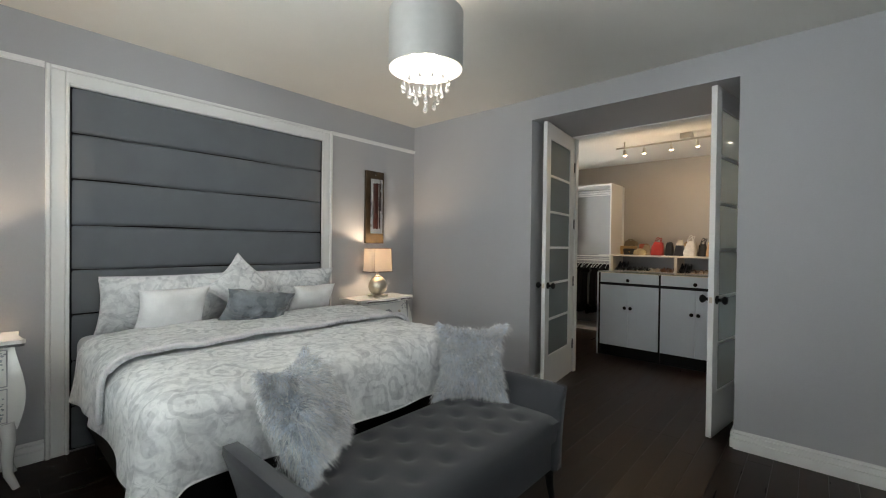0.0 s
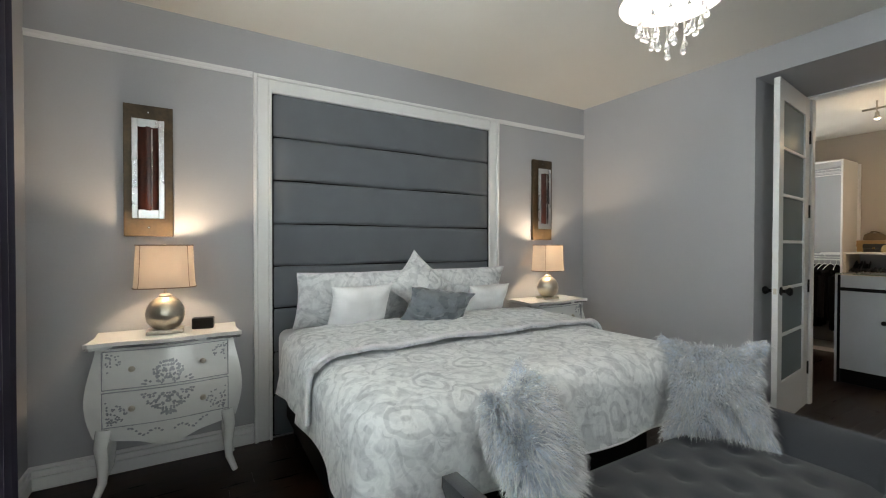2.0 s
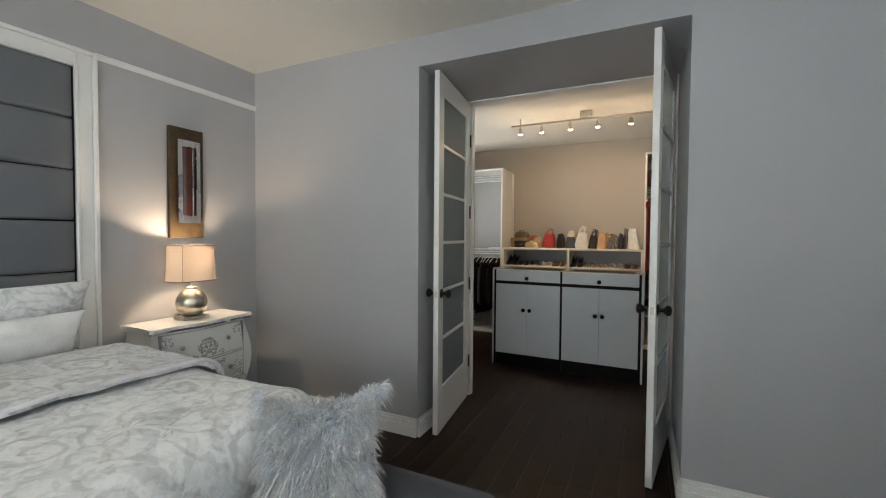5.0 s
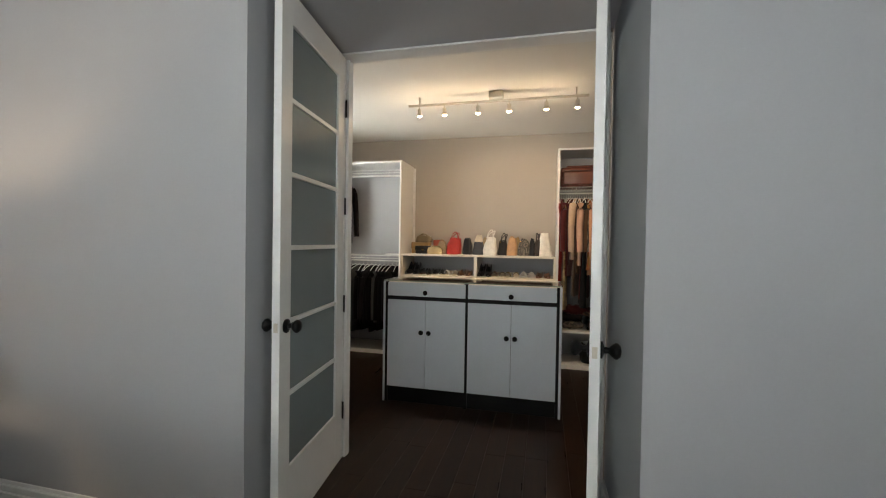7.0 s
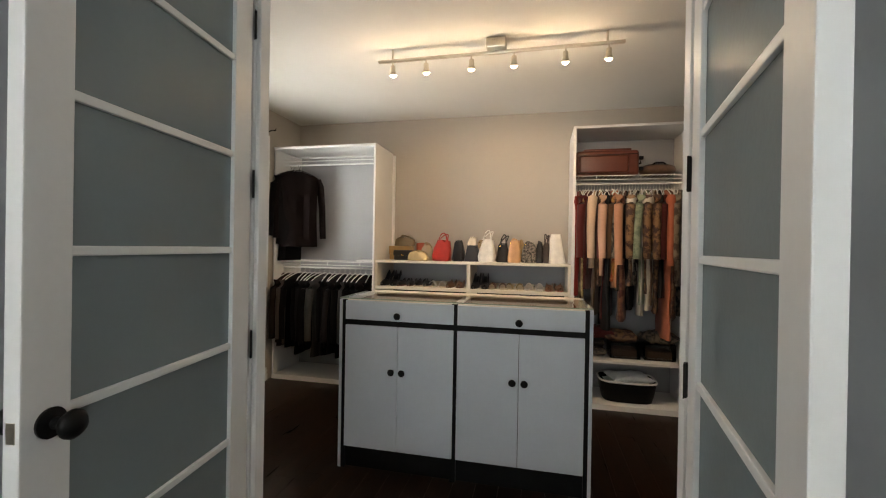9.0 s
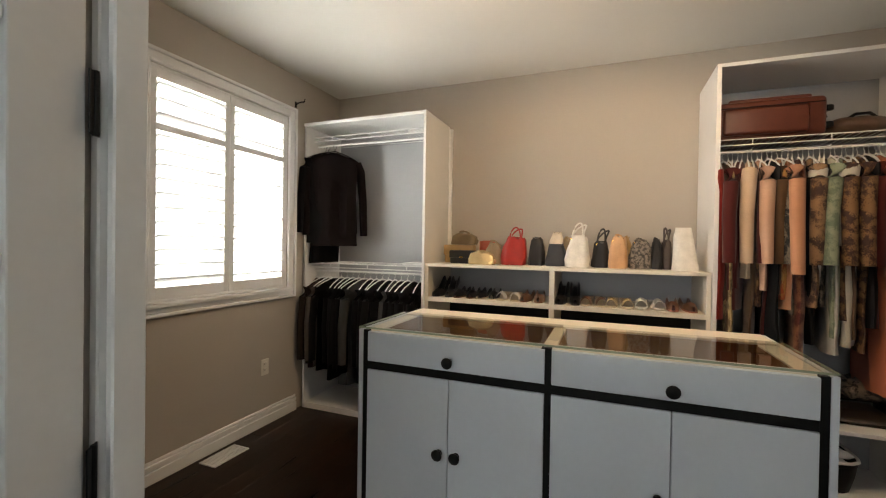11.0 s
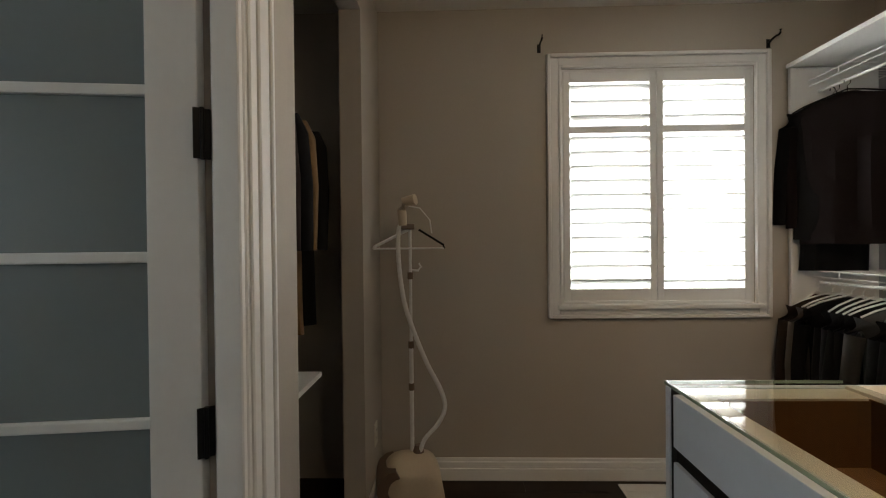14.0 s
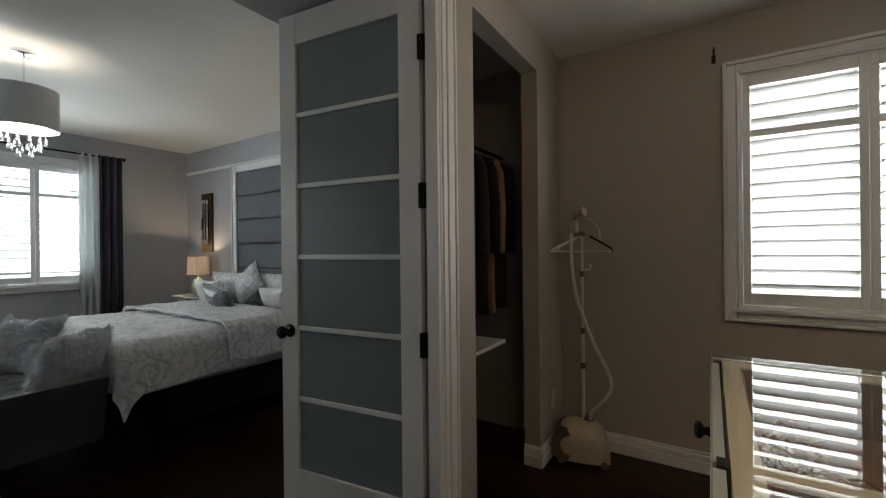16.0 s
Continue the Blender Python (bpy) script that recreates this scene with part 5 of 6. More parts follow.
# ---- niche behind the door ----
niche = thing("niche_shelf", (0, 0, 0), "white shelf board inside the dark niche", "shelf")
part("board", box(0.62, 1.355, 0.125, 0.760, 0.775, 0.795, bev=0.002), M_WLAM, niche)
part("bracket", boxes((0.70, 0.72, 0.125, 0.60, 0.745, 0.774), (1.28, 1.30, 0.125, 0.60, 0.745, 0.774)), M_WLAM, niche)
jar = thing("storage_box", (1.06, 0.62, 0.796), "small white storage box on the niche shelf", "box")
part("body", box(-0.06, 0.06, -0.06, 0.06, 0, 0.10, bev=0.004), M_WLAM, jar)
part("lid", box(-0.063, 0.063, -0.063, 0.063, 0.100, 0.115, bev=0.004), M_WLAM, jar)
setting("clothes_rail", tube([(0.001, 0.46, 2.0), (1.359, 0.46, 2.0)], 0.012, 12), M_BLACK, "dark clothes rail in the niche", "rail")

# ---- clothes ----
def garment(at, rz, w, length, mat, label, group, sleeves=0.5, flare=0.0, hanger=None, seed=0, thick=0.028, name="garment"):
    """A garment on a hanger: local x is its width; the rail is at z = 0."""
    g = thing(name, at, label, "clothes", group, rz)
    rng = random.Random(seed)
    hk = part("hanger", tube([(0.012 * math.cos(a) * 1.0, 0, -0.012 + 0.020 * math.sin(a)) for a in [math.pi * (1.0 - k * 1.1 / 8) for k in range(9)]] + [(0.0, 0, -0.03), (0.0, 0, -0.055)], 0.0022, 6), hanger or M_WIRE, g, "plastic clothes hanger")
    part("hanger_bar", tube([(-w * 0.47, 0, -0.118), (-w * 0.34, 0, -0.090), (-w * 0.16, 0, -0.064), (0, 0, -0.046), (w * 0.16, 0, -0.064), (w * 0.34, 0, -0.090), (w * 0.47, 0, -0.120)], 0.0042, 6), hanger or M_WIRE, hk)
    rings = []
    prof = [(-0.062, 0.18, 0.5), (-0.075, 0.32, 0.9), (-0.10, 0.72, 1.0), (-0.128, 0.98, 1.0), (-0.17, 1.0, 1.1)]
    body = length - 0.17
    for k in range(1, 12):
        q = k / 11
        prof.append((-0.17 - body * q, 0.94 - 0.06 * math.sin(q * 3.14) + flare * q, 1.1 + 0.25 * q))
    n = 22
    for z, hw, th in prof:
        ring = []
        for k in range(n):
            a = 2 * math.pi * k / n
            fold = 1 + 0.95 * noise.noise((math.cos(a) * 4.4 + seed, math.sin(a) * 2 + seed * 0.37, z * 2.2)) * min(1, -z * 3)
            x = w / 2 * hw * math.copysign(abs(math.cos(a)) ** 0.8, math.cos(a))
            y = thick * th * fold * math.sin(a) + 0.012 * noise.noise((x * 9, seed, z * 5))
            ring.append((x, y, z + 0.012 * noise.noise((x * 8 + seed, 0, 3)) * (z < -0.5)))
        rings.append(ring)
    part("body", skin(bmesh.new(), rings), mat, g, smooth=True)
    if sleeves:
        for s in (-1, 1):
            sw = rng.uniform(-0.01, 0.03)
            pts = [(s * w * 0.44, 0, -0.135), (s * (w * 0.50 + 0.01), 0.002, -0.20), (s * (w * 0.51 + 0.02 + sw * 0.4), 0.008, -0.135 - sleeves * 0.5), (s * (w * 0.50 + 0.02 + sw), 0.004, -0.135 - sleeves)]
            part("sleeve", tube(pts, 0.040, 10, taper=0.75), mat, g, smooth=True)
    return g


def dye(c, **kw):
    m = cloth("fabric", c, **kw)
    m.node_tree.nodes["Principled BSDF"].inputs["Specular IOR Level"].default_value = 0.15
    return m


def printed(a, b, scale=18):
    m = cloth("printed_fabric", a, scale=scale, second=b, bump=0.2)
    m.node_tree.nodes["Color Ramp"].color_ramp.elements[0].position = 0.46
    m.node_tree.nodes["Color Ramp"].color_ramp.elements[1].position = 0.54
    return m


BLK, CHAR = dye((0.0035, 0.0032, 0.0036), rough=0.95), dye((0.011, 0.010, 0.012), rough=0.95)
TAUPE, BROWN, GREYC = dye((0.075, 0.062, 0.052)), dye((0.022, 0.014, 0.010)), dye((0.05, 0.05, 0.05))
GL = "jackets in the left wardrobe"
rng = random.Random(4)
garment((0.20, 3.29, 2.123), 42, 0.40, 0.82, dye((0.007, 0.0038, 0.0038), rough=0.95), "dark maroon-black suit jacket on the upper rail", GL, 0.60, seed=1, thick=0.05, hanger=M_BLACK)
garment((0.13, 3.30, 2.123), 60, 0.38, 0.80, BLK, "black jacket on the upper rail", GL, 0.58, seed=2, thick=0.05, hanger=M_BLACK)
garment((0.085, 3.32, 2.123), 80, 0.34, 0.96, BLK, "long black coat on the upper rail", GL, 0.0, seed=3, thick=0.035, hanger=M_BLACK)
garment((0.062, 3.26, 1.098), 88, 0.20, 0.78, dye((0.05, 0.018, 0.020)), "dark maroon coat at the end of the rail", GL, 0.0, seed=5, thick=0.02)
tones = [BROWN, TAUPE, BLK, BLK, CHAR, BLK, BLK, GREYC, BLK, BLK, CHAR, BLK, GREYC, BLK, BLK, CHAR, BLK]
for i, m in enumerate(tones):
    x = 0.115 + 0.0545 * i
    garment((x, 3.29, 1.098), 90 + rng.uniform(-16, 10), 0.40, rng.uniform(0.72, 0.86), m, {id(BLK): "black jacket on a white hanger", id(CHAR): "charcoal jacket on a white hanger", id(TAUPE): "taupe jacket on a white hanger", id(BROWN): "brown jacket on a white hanger", id(GREYC): "grey jacket on a white hanger"}[id(m)], GL, 0.55, seed=10 + i)

GR = "clothes in the right wardrobe"
DARKS = [(dye((0.010, 0.009, 0.010)), "black top on a thin hanger"), (printed((0.05, 0.02, 0.015), (0.20, 0.11, 0.05), 26), "dark brown printed top on a hanger"), (dye((0.07, 0.012, 0.012)), "dark crimson top on a hanger"), (printed((0.012, 0.012, 0.013), (0.16, 0.13, 0.10), 30), "black printed top on a hanger"), (dye((0.09, 0.05, 0.028)), "brown top on a thin hanger")]
rows = [
    ((0.20, 0.012, 0.008), None, 0.95, 0.0, "red blouse on a hanger"),
    ((0.16, 0.10, 0.035), (0.42, 0.30, 0.12), 1.25, 0.0, "long gold brocade tunic on a hanger"),
    ((0.10, 0.015, 0.015), None, 0.90, 0.0, "dark red tunic on a hanger"),
    ((0.62, 0.46, 0.33), None, 0.72, 0.5, "cream blouse on a hanger"),
    ((0.55, 0.34, 0.24), None, 0.78, 0.5, "pale peach blouse on a hanger"),
    ((0.010, 0.010, 0.011), None, 1.22, 0.0, "long black dress on a hanger"),
    ((0.48, 0.24, 0.14), None, 0.88, 0.55, "tan tunic on a hanger"),
    ((0.48, 0.085, 0.022), (0.55, 0.30, 0.08), 0.82, 0.0, "orange printed tunic on a hanger"),
    ((0.30, 0.12, 0.06), (0.10, 0.02, 0.015), 1.15, 0.0, "rust patterned skirt on a hanger"),
    ((0.06, 0.025, 0.018), (0.28, 0.16, 0.08), 0.86, 0.5, "dark patterned blouse on a hanger"),
    ((0.66, 0.63, 0.56), None, 0.74, 0.45, "white embroidered tunic on a hanger"),
    ((0.60, 0.58, 0.52), (0.42, 0.40, 0.35), 1.10, 0.0, "off-white checked dress on a hanger"),
    ((0.17, 0.22, 0.15), (0.28, 0.32, 0.22), 1.00, 0.5, "sage green tunic on a hanger"),
    ((0.64, 0.60, 0.52), None, 1.05, 0.4, "cream tunic on a hanger"),
    ((0.012, 0.011, 0.012), None, 0.95, 0.0, "black top on a hanger"),
    ((0.40, 0.12, 0.065), None, 1.28, 0.55, "long rust dress on a hanger"),
    ((0.05, 0.015, 0.012), (0.16, 0.08, 0.04), 1.10, 0.0, "dark floral dress on a hanger"),
    ((0.08, 0.05, 0.035), (0.25, 0.20, 0.14), 0.85, 0.5, "brown patterned blouse on a hanger"),
]
for i, (c, c2, ln, sl, lab) in enumerate(rows):
    c = tuple(0.95 * v for v in c)
    c2 = c2 and tuple(0.95 * v for v in c2)
    m = printed(c, c2) if c2 else dye(c)
    garment((2.892 + 0.047 * i, 3.29, 1.888), 90 + rng.uniform(-30, 12), rng.uniform(0.34, 0.42), ln, m, lab, GR, sl, flare=0.14 if ln > 1 else 0.0, seed=40 + i, thick=rng.uniform(0.014, 0.024))
    k = rng.choice(DARKS)
    garment((2.915 + 0.047 * i, 3.30, 1.888), 90 + rng.uniform(-22, 12), rng.uniform(0.34, 0.40), rng.uniform(0.75, 1.15), k[0], k[1], GR, rng.choice((0.0, 0.5)), seed=140 + i, thick=rng.uniform(0.012, 0.018))
rows = [
    ((0.02, 0.014, 0.012), None, 0.95, 0.5, "dark brown jacket on a hanger"),
    ((0.05, 0.03, 0.022), None, 0.98, 0.5, "brown coat on a hanger"),
    ((0.02, 0.02, 0.02), (0.40, 0.22, 0.16), 0.75, 0.0, "black floral blouse on a hanger"),
    ((0.36, 0.155, 0.085), None, 1.55, 0.55, "long coral dress on a hanger"),
    ((0.34, 0.14, 0.08), None, 1.50, 0.0, "long coral skirt on a hanger"),
    ((0.012, 0.012, 0.013), None, 1.10, 0.5, "black coat on a hanger"),
    ((0.10, 0.02, 0.018), None, 1.15, 0.5, "dark red coat on a hanger"),
    ((0.30, 0.26, 0.20), (0.10, 0.03, 0.02), 0.90, 0.5, "patterned cream blouse on a hanger"),
    ((0.015, 0.014, 0.014), None, 1.20, 0.5, "black dress on a hanger"),
    ((0.05, 0.02, 0.02), None, 1.20, 0.0, "dark maroon dress on a hanger"),
]
for i, (c, c2, ln, sl, lab) in enumerate(rows):
    c = tuple(0.95 * v for v in c)
    c2 = c2 and tuple(0.95 * v for v in c2)
    m = printed(c, c2) if c2 else dye(c)
    garment((3.83 + 0.075 * i, 3.29, 1.898), 90 + (rng.uniform(-22, 10) if "coral" not in lab else 6 + 4 * i), 0.42, ln, m, lab, GR, sl, flare=0.15 if ln > 1.3 else 0.0, seed=70 + i, thick=0.038)
    k = rng.choice(DARKS)
    garment((3.868 + 0.075 * i, 3.36, 1.898), 90 + rng.uniform(-30, 10), 0.42, rng.uniform(1.0, 1.5), k[0], k[1].replace(" top", " coat"), GR, rng.choice((0.0, 0.55)), flare=0.1, seed=170 + i, thick=0.034)
for i, (x, c, lab) in enumerate(((0.30, (0.014, 0.013, 0.013), "black coat in the dark niche"), (0.50, (0.20, 0.12, 0.055), "tan coat in the dark niche"), (0.62, (0.012, 0.012, 0.014), "black coat in the dark niche"), (0.78, (0.03, 0.02, 0.018), "dark brown coat in the dark niche"), (0.95, (0.012, 0.012, 0.012), "black coat in the dark niche"), (1.12, (0.02, 0.018, 0.02), "charcoal coat in the dark niche"))):
    garment((x, 0.46, 1.985), 90 + 6 * i - 14, 0.42, 1.05, dye(c), lab, "coats in the niche", 0.55, seed=90 + i, thick=0.045, hanger=M_BLACK)


# ---- bags on the shelf ----
BZ = 1.193
BG = "handbags on the shelf"


def leather(c, rough=0.4, **kw):
    return material("leather", c, rough=rough, vary=0.15, scale=20, fine=180, bump=0.15, **kw)


def bag(x0, x1, h, d, y, mat, label, shape="tote", handle=0.0, metal=M_GOLD, tilt=0.0, flap=None, z=BZ, rz=0.0):
    w = x1 - x0
    b = thing("handbag", ((x0 + x1) / 2, y, z), label, "handbag", BG, rz)
    prof = {"tote": [(0.0, 0.90), (0.04, 0.98), (0.30, 1.0), (0.65, 0.88), (0.92, 0.72), (1.0, 0.62)],
            "box": [(0.0, 0.96), (0.06, 1.0), (0.5, 1.0), (0.94, 1.0), (1.0, 0.97)],
            "dome": [(0.0, 0.92), (0.06, 1.0), (0.40, 1.0), (0.70, 0.90), (0.90, 0.68), (1.0, 0.35)],
            "bucket": [(0.0, 0.86), (0.04, 0.94), (0.25, 1.0), (0.60, 0.86), (0.90, 0.66), (1.0, 0.56)],
            "wedge": [(0.0, 0.96), (0.05, 1.0), (0.4, 0.85), (0.8, 0.66), (1.0, 0.56)]}[shape]
    rings = []
    for q, k in prof:
        kd = (1 - 0.55 * q) if shape != "box" else 1 - 0.1 * q
        lean = tilt * q * w + (0.09 * w * q * q * math.sin(x0 * 53) if shape not in ("box", "wedge") else 0)
        ring = []
        for i in range(24):
            a = 2 * math.pi * i / 24
            ca, sa = math.cos(a), math.sin(a)
            r = (abs(ca) ** 5 + abs(sa) ** 5) ** -0.2
            dent = (0.013 if shape != "box" else 0.004) * noise.noise((ca * 2.4 + x0 * 31, sa * 2.4, q * 4.5))
            ring.append((w / 2 * k * r * ca + dent + lean, d / 2 * kd * r * sa + dent, h * q + (0.022 * q * noise.noise((ca * 1.7 + x0 * 17, sa, 4.0)) if shape not in ("box", "wedge") else 0)))
        rings.append(ring)
    body = part("body", skin(bmesh.new(), rings), mat, b, smooth=True)
    if flap:
        part("flap", box(-w * 0.49, w * 0.49, -d / 2 - 0.008, -d / 2 + 0.004, h * 0.42, h * 0.985, bev=0.006), flap, b, smooth=True)
        part("clasp", box(-0.012, 0.012, -d / 2 - 0.013, -d / 2 - 0.007, h * 0.42, h * 0.54, bev=0.002), metal, b, "metal clasp")
    else:
        part("seam", box(-w * 0.30 + tilt * w, w * 0.30 + tilt * w, -0.004, 0.004, h * 0.985, h + 0.004), mat, b)
    if handle:
        hw = w * 0.22
        for s in (-1, 1):
            pts = [(tilt * w + hw * math.cos(t) + (0.3 * math.sin(x0 * 41) + 0.16 * s) * handle * math.sin(t) ** 2, s * d * 0.12 * (1 - 0.4 * math.sin(t)), h * 0.86 + (handle + 0.04 * h) * (1 - 0.1 * (s > 0)) * math.sin(t) ** 0.8) for t in [math.pi * k / 12 for k in range(13)]]
            part("handle", tube(pts, 0.0055, 8), mat, b, smooth=True)
        for s in (-1, 1):
            part("ring", lathe([(0.009, -0.002), (0.009, 0.002)], 12), metal, b).matrix_basis = pose(tilt * w + s * hw, -d * 0.14, h * 0.88, 90)
    return b


TAN, NAVY, WHITEL, REDL = leather((0.38, 0.24, 0.10)), leather((0.018, 0.020, 0.030)), leather((0.74, 0.71, 0.66), 0.45), leather((0.36, 0.014, 0.008))
PEACH, BLKL, OLIVE = leather((0.56, 0.32, 0.16)), leather((0.012, 0.011, 0.012), 0.35), leather((0.14, 0.10, 0.05))
GOLDL = leather((0.48, 0.37, 0.20), 0.25, metal=0.35)
MOTTLE = printed((0.06, 0.055, 0.05), (0.24, 0.21, 0.18), 60)
bag(1.135, 1.375, 0.135, 0.07, 3.42, TAN, "tan leather flap handbag", "box", flap=TAN)
bag(1.19, 1.385, 0.080, 0.11, 3.42, OLIVE, "olive snakeskin clutch on the tan handbag", "dome", handle=0.03, z=BZ + 0.136)
bag(1.215, 1.405, 0.095, 0.05, 3.315, BLKL, "flat black clutch with gold corner", "box", flap=BLKL)
bag(1.385, 1.570, 0.085, 0.09, 3.24, GOLDL, "shiny gold oval clutch", "dome")
bag(1.395, 1.520, 0.165, 0.07, 3.47, leather((0.45, 0.10, 0.05)), "coral leather handbag at the back", "box")
bag(1.47, 1.590, 0.150, 0.08, 3.37, leather((0.30, 0.22, 0.13)), "beige metallic handbag with handles", "dome", handle=0.035)
bag(1.590, 1.765, 0.185, 0.13, 3.34, REDL, "bright red leather tote with raised handle", "tote", handle=0.095, tilt=0.08)
bag(1.785, 1.885, 0.190, 0.11, 3.38, BLKL, "small black leather backpack", "dome", metal=M_SILVER)
bag(1.895, 2.040, 0.150, 0.12, 3.38, NAVY, "navy handbag with cream top", "bucket")
bag(1.925, 2.010, 0.075, 0.08, 3.38, leather((0.62, 0.54, 0.42)), "cream leather top of a handbag", "bucket", z=BZ + 0.150)
bag(1.985, 2.075, 0.180, 0.06, 3.52, leather((0.36, 0.25, 0.13)), "tan handbag at the back with pale handle", "dome", handle=0.04)
bag(2.035, 2.185, 0.205, 0.12, 3.32, WHITEL, "white leather bucket bag with tall strap", "bucket", handle=0.105)
bag(2.195, 2.305, 0.170, 0.11, 3.36, BLKL, "black leather tote with stiff handles", "bucket", handle=0.10, tilt=0.05)
bag(2.300, 2.415, 0.195, 0.11, 3.33, PEACH, "peach leather handbag with gold band", "bucket", handle=0.04)
bag(2.36, 2.450, 0.200, 0.06, 3.51, TAN, "slim tan handbag at the back", "dome")
bag(2.425, 2.550, 0.180, 0.11, 3.35, MOTTLE, "grey mottled fabric handbag", "dome", handle=0.03)
bag(2.555, 2.615, 0.185, 0.12, 3.38, BLKL, "slim black leather handbag", "dome", handle=0.03)
bag(2.610, 2.670, 0.180, 0.12, 3.40, leather((0.05, 0.035, 0.03)), "dark brown leather handbag", "dome", handle=0.10)
bag(2.665, 2.803, 0.255, 0.13, 3.29, WHITEL, "large white wedge-shaped handbag", "wedge", tilt=-0.12)


# ---- shoes ----
def shoe(x, y, mat, label, style="flat", z=0.956, rz=0.0, sole=None):
    s = thing("shoe", (x, y, z), label, "shoe", "shoes on the shelf", rz)
    L, W = 0.235, 0.078
    heel = {"flat": 0.012, "heel": 0.085, "sandal": 0.030, "slide": 0.022}[style]

    def base(q):
        return heel * ss(0.35, 0.95, q) + (0.006 if style != "slide" else 0.012)

    def half(q):
        return W / 2 * (0.62 + 0.40 * math.sin(math.pi * min(1, (1 - q) * 0.9 + 0.16)) - 0.18 * ss(0.35, 0.7, q) * (1 - ss(0.7, 1, q)) * 1.0) * (0.35 if q <= 0.001 else 0.75 if q < 0.06 else 1)

    rings = []
    for i in range(13):
        q = i / 12
        yy = -L / 2 + L * q
        h = half(q)
        b = base(q)
        rings.append([(-h, yy, b - 0.006), (h, yy, b - 0.006), (h, yy, b + 0.004), (-h, yy, b + 0.004)])
    part("sole", skin(bmesh.new(), rings), sole or mat, s)
    if style in ("flat", "heel"):
        rings = []
        for i in range(13):
            q = i / 12
            yy = -L / 2 + L * q
            h, b = half(q), base(q) + 0.003
            top = 0.030 + 0.016 * ss(0.1, 0.35, q) if q < 0.42 else 0.030 + 0.024 * ss(0.55, 1.0, q)
            open_ = 0.0 if q < 0.36 else 0.86
            ring = []
            for k in range(9):
                a = math.pi * k / 8
                ring.append((h * math.cos(a) * (1 if open_ == 0 else 1), yy, b + top * math.sin(a) ** 0.7 * (1 if open_ == 0 else (1 - open_ * (math.sin(a) > 0.75)))))
            rings.append(ring)
        part("upper", skin(bmesh.new(), rings, closed=False), mat, s, smooth=True)
    else:
        for q in ((0.20, 0.30) if style == "sandal" else (0.26,)):
            wide = 0.014 if style == "sandal" else 0.040
            rings = []
            for k in range(9):
                a = math.pi * k / 8
                h, b = half(q) + 0.002, base(q)
                yy = -L / 2 + L * q
                rings.append([(h * math.cos(a), yy - wide, b + 0.045 * math.sin(a)), (h * math.cos(a), yy + wide, b + 0.052 * math.sin(a)), (h * 0.92 * math.cos(a), yy + wide, b + 0.048 * math.sin(a)), (h * 0.92 * math.cos(a), yy - wide, b + 0.041 * math.sin(a))])
            part("strap", skin(bmesh.new(), rings), mat, s, smooth=True)
    if style in ("heel", "sandal"):
        part("heel", tube([(0, L / 2 - 0.020, base(0.95)), (0, L / 2 - 0.012, 0.0)], 0.016, 8, taper=0.5 if style == "heel" else 1.0), sole or mat, s)
    return s


BRN, CRM = leather((0.16, 0.075, 0.04)), leather((0.62, 0.52, 0.38))
for x, m, lab, style, sole in (
        (1.20, BLKL, "black high-heeled shoe", "heel", None), (1.36, BLKL, "black flat shoe", "flat", BRN), (1.52, BLKL, "black slip-on shoe", "flat", CRM),
        (1.67, WHITEL, "white strappy shoe", "sandal", CRM), (1.83, BRN, "brown flat shoe", "flat", BRN), (2.06, BLKL, "black pump", "heel", None),
        (2.22, BRN, "brown sandal with cream sole", "sandal", CRM), (2.37, GOLDL, "gold sandal with cream sole", "sandal", CRM), (2.54, WHITEL, "white slide sandal", "slide", WHITEL), (2.71, BRN, "reddish brown shoe", "flat", leather((0.35, 0.14, 0.10)))):
    for s in (-1, 1):
        shoe(x + s * 0.043, 3.285, m, lab + " on the shelf", style, rz=s * 4, sole=sole)

# ---- luggage, baskets and odds ----
M_CASE = leather((0.11, 0.030, 0.018), 0.35)
case = thing("suitcase", (3.13, 3.40, 1.956), "dark red-brown leather suitcase lying on the wire shelf", "suitcase")
part("shell", box(-0.255, 0.255, -0.14, 0.14, 0.0, 0.215, bev=0.035, seg=4), M_CASE, case, smooth=True)
part("front_pocket", box(-0.23, 0.17, -0.158, -0.135, 0.02, 0.17, bev=0.02, seg=3), M_CASE, case, smooth=True)
part("zip", boxes((-0.240, 0.240, -0.1415, -0.139, 0.174, 0.180)), M_BLACK, case)
part("lid_edge", box(-0.19, 0.20, -0.10, 0.10, 0.205, 0.238, bev=0.015, seg=3), M_CASE, case, smooth=True)
for z in (0.06, 0.15):
    part("wheel", lathe([(0.022, -0.014), (0.026, -0.010), (0.026, 0.010), (0.022, 0.014)], 14, (0.270, -0.09, z)), M_BLACK, case, smooth=True)
part("handle", tube([(0.255, -0.02, 0.17), (0.285, -0.02, 0.165), (0.29, -0.02, 0.12), (0.255, -0.02, 0.11)], 0.008, 8), M_BLACK, case, smooth=True)


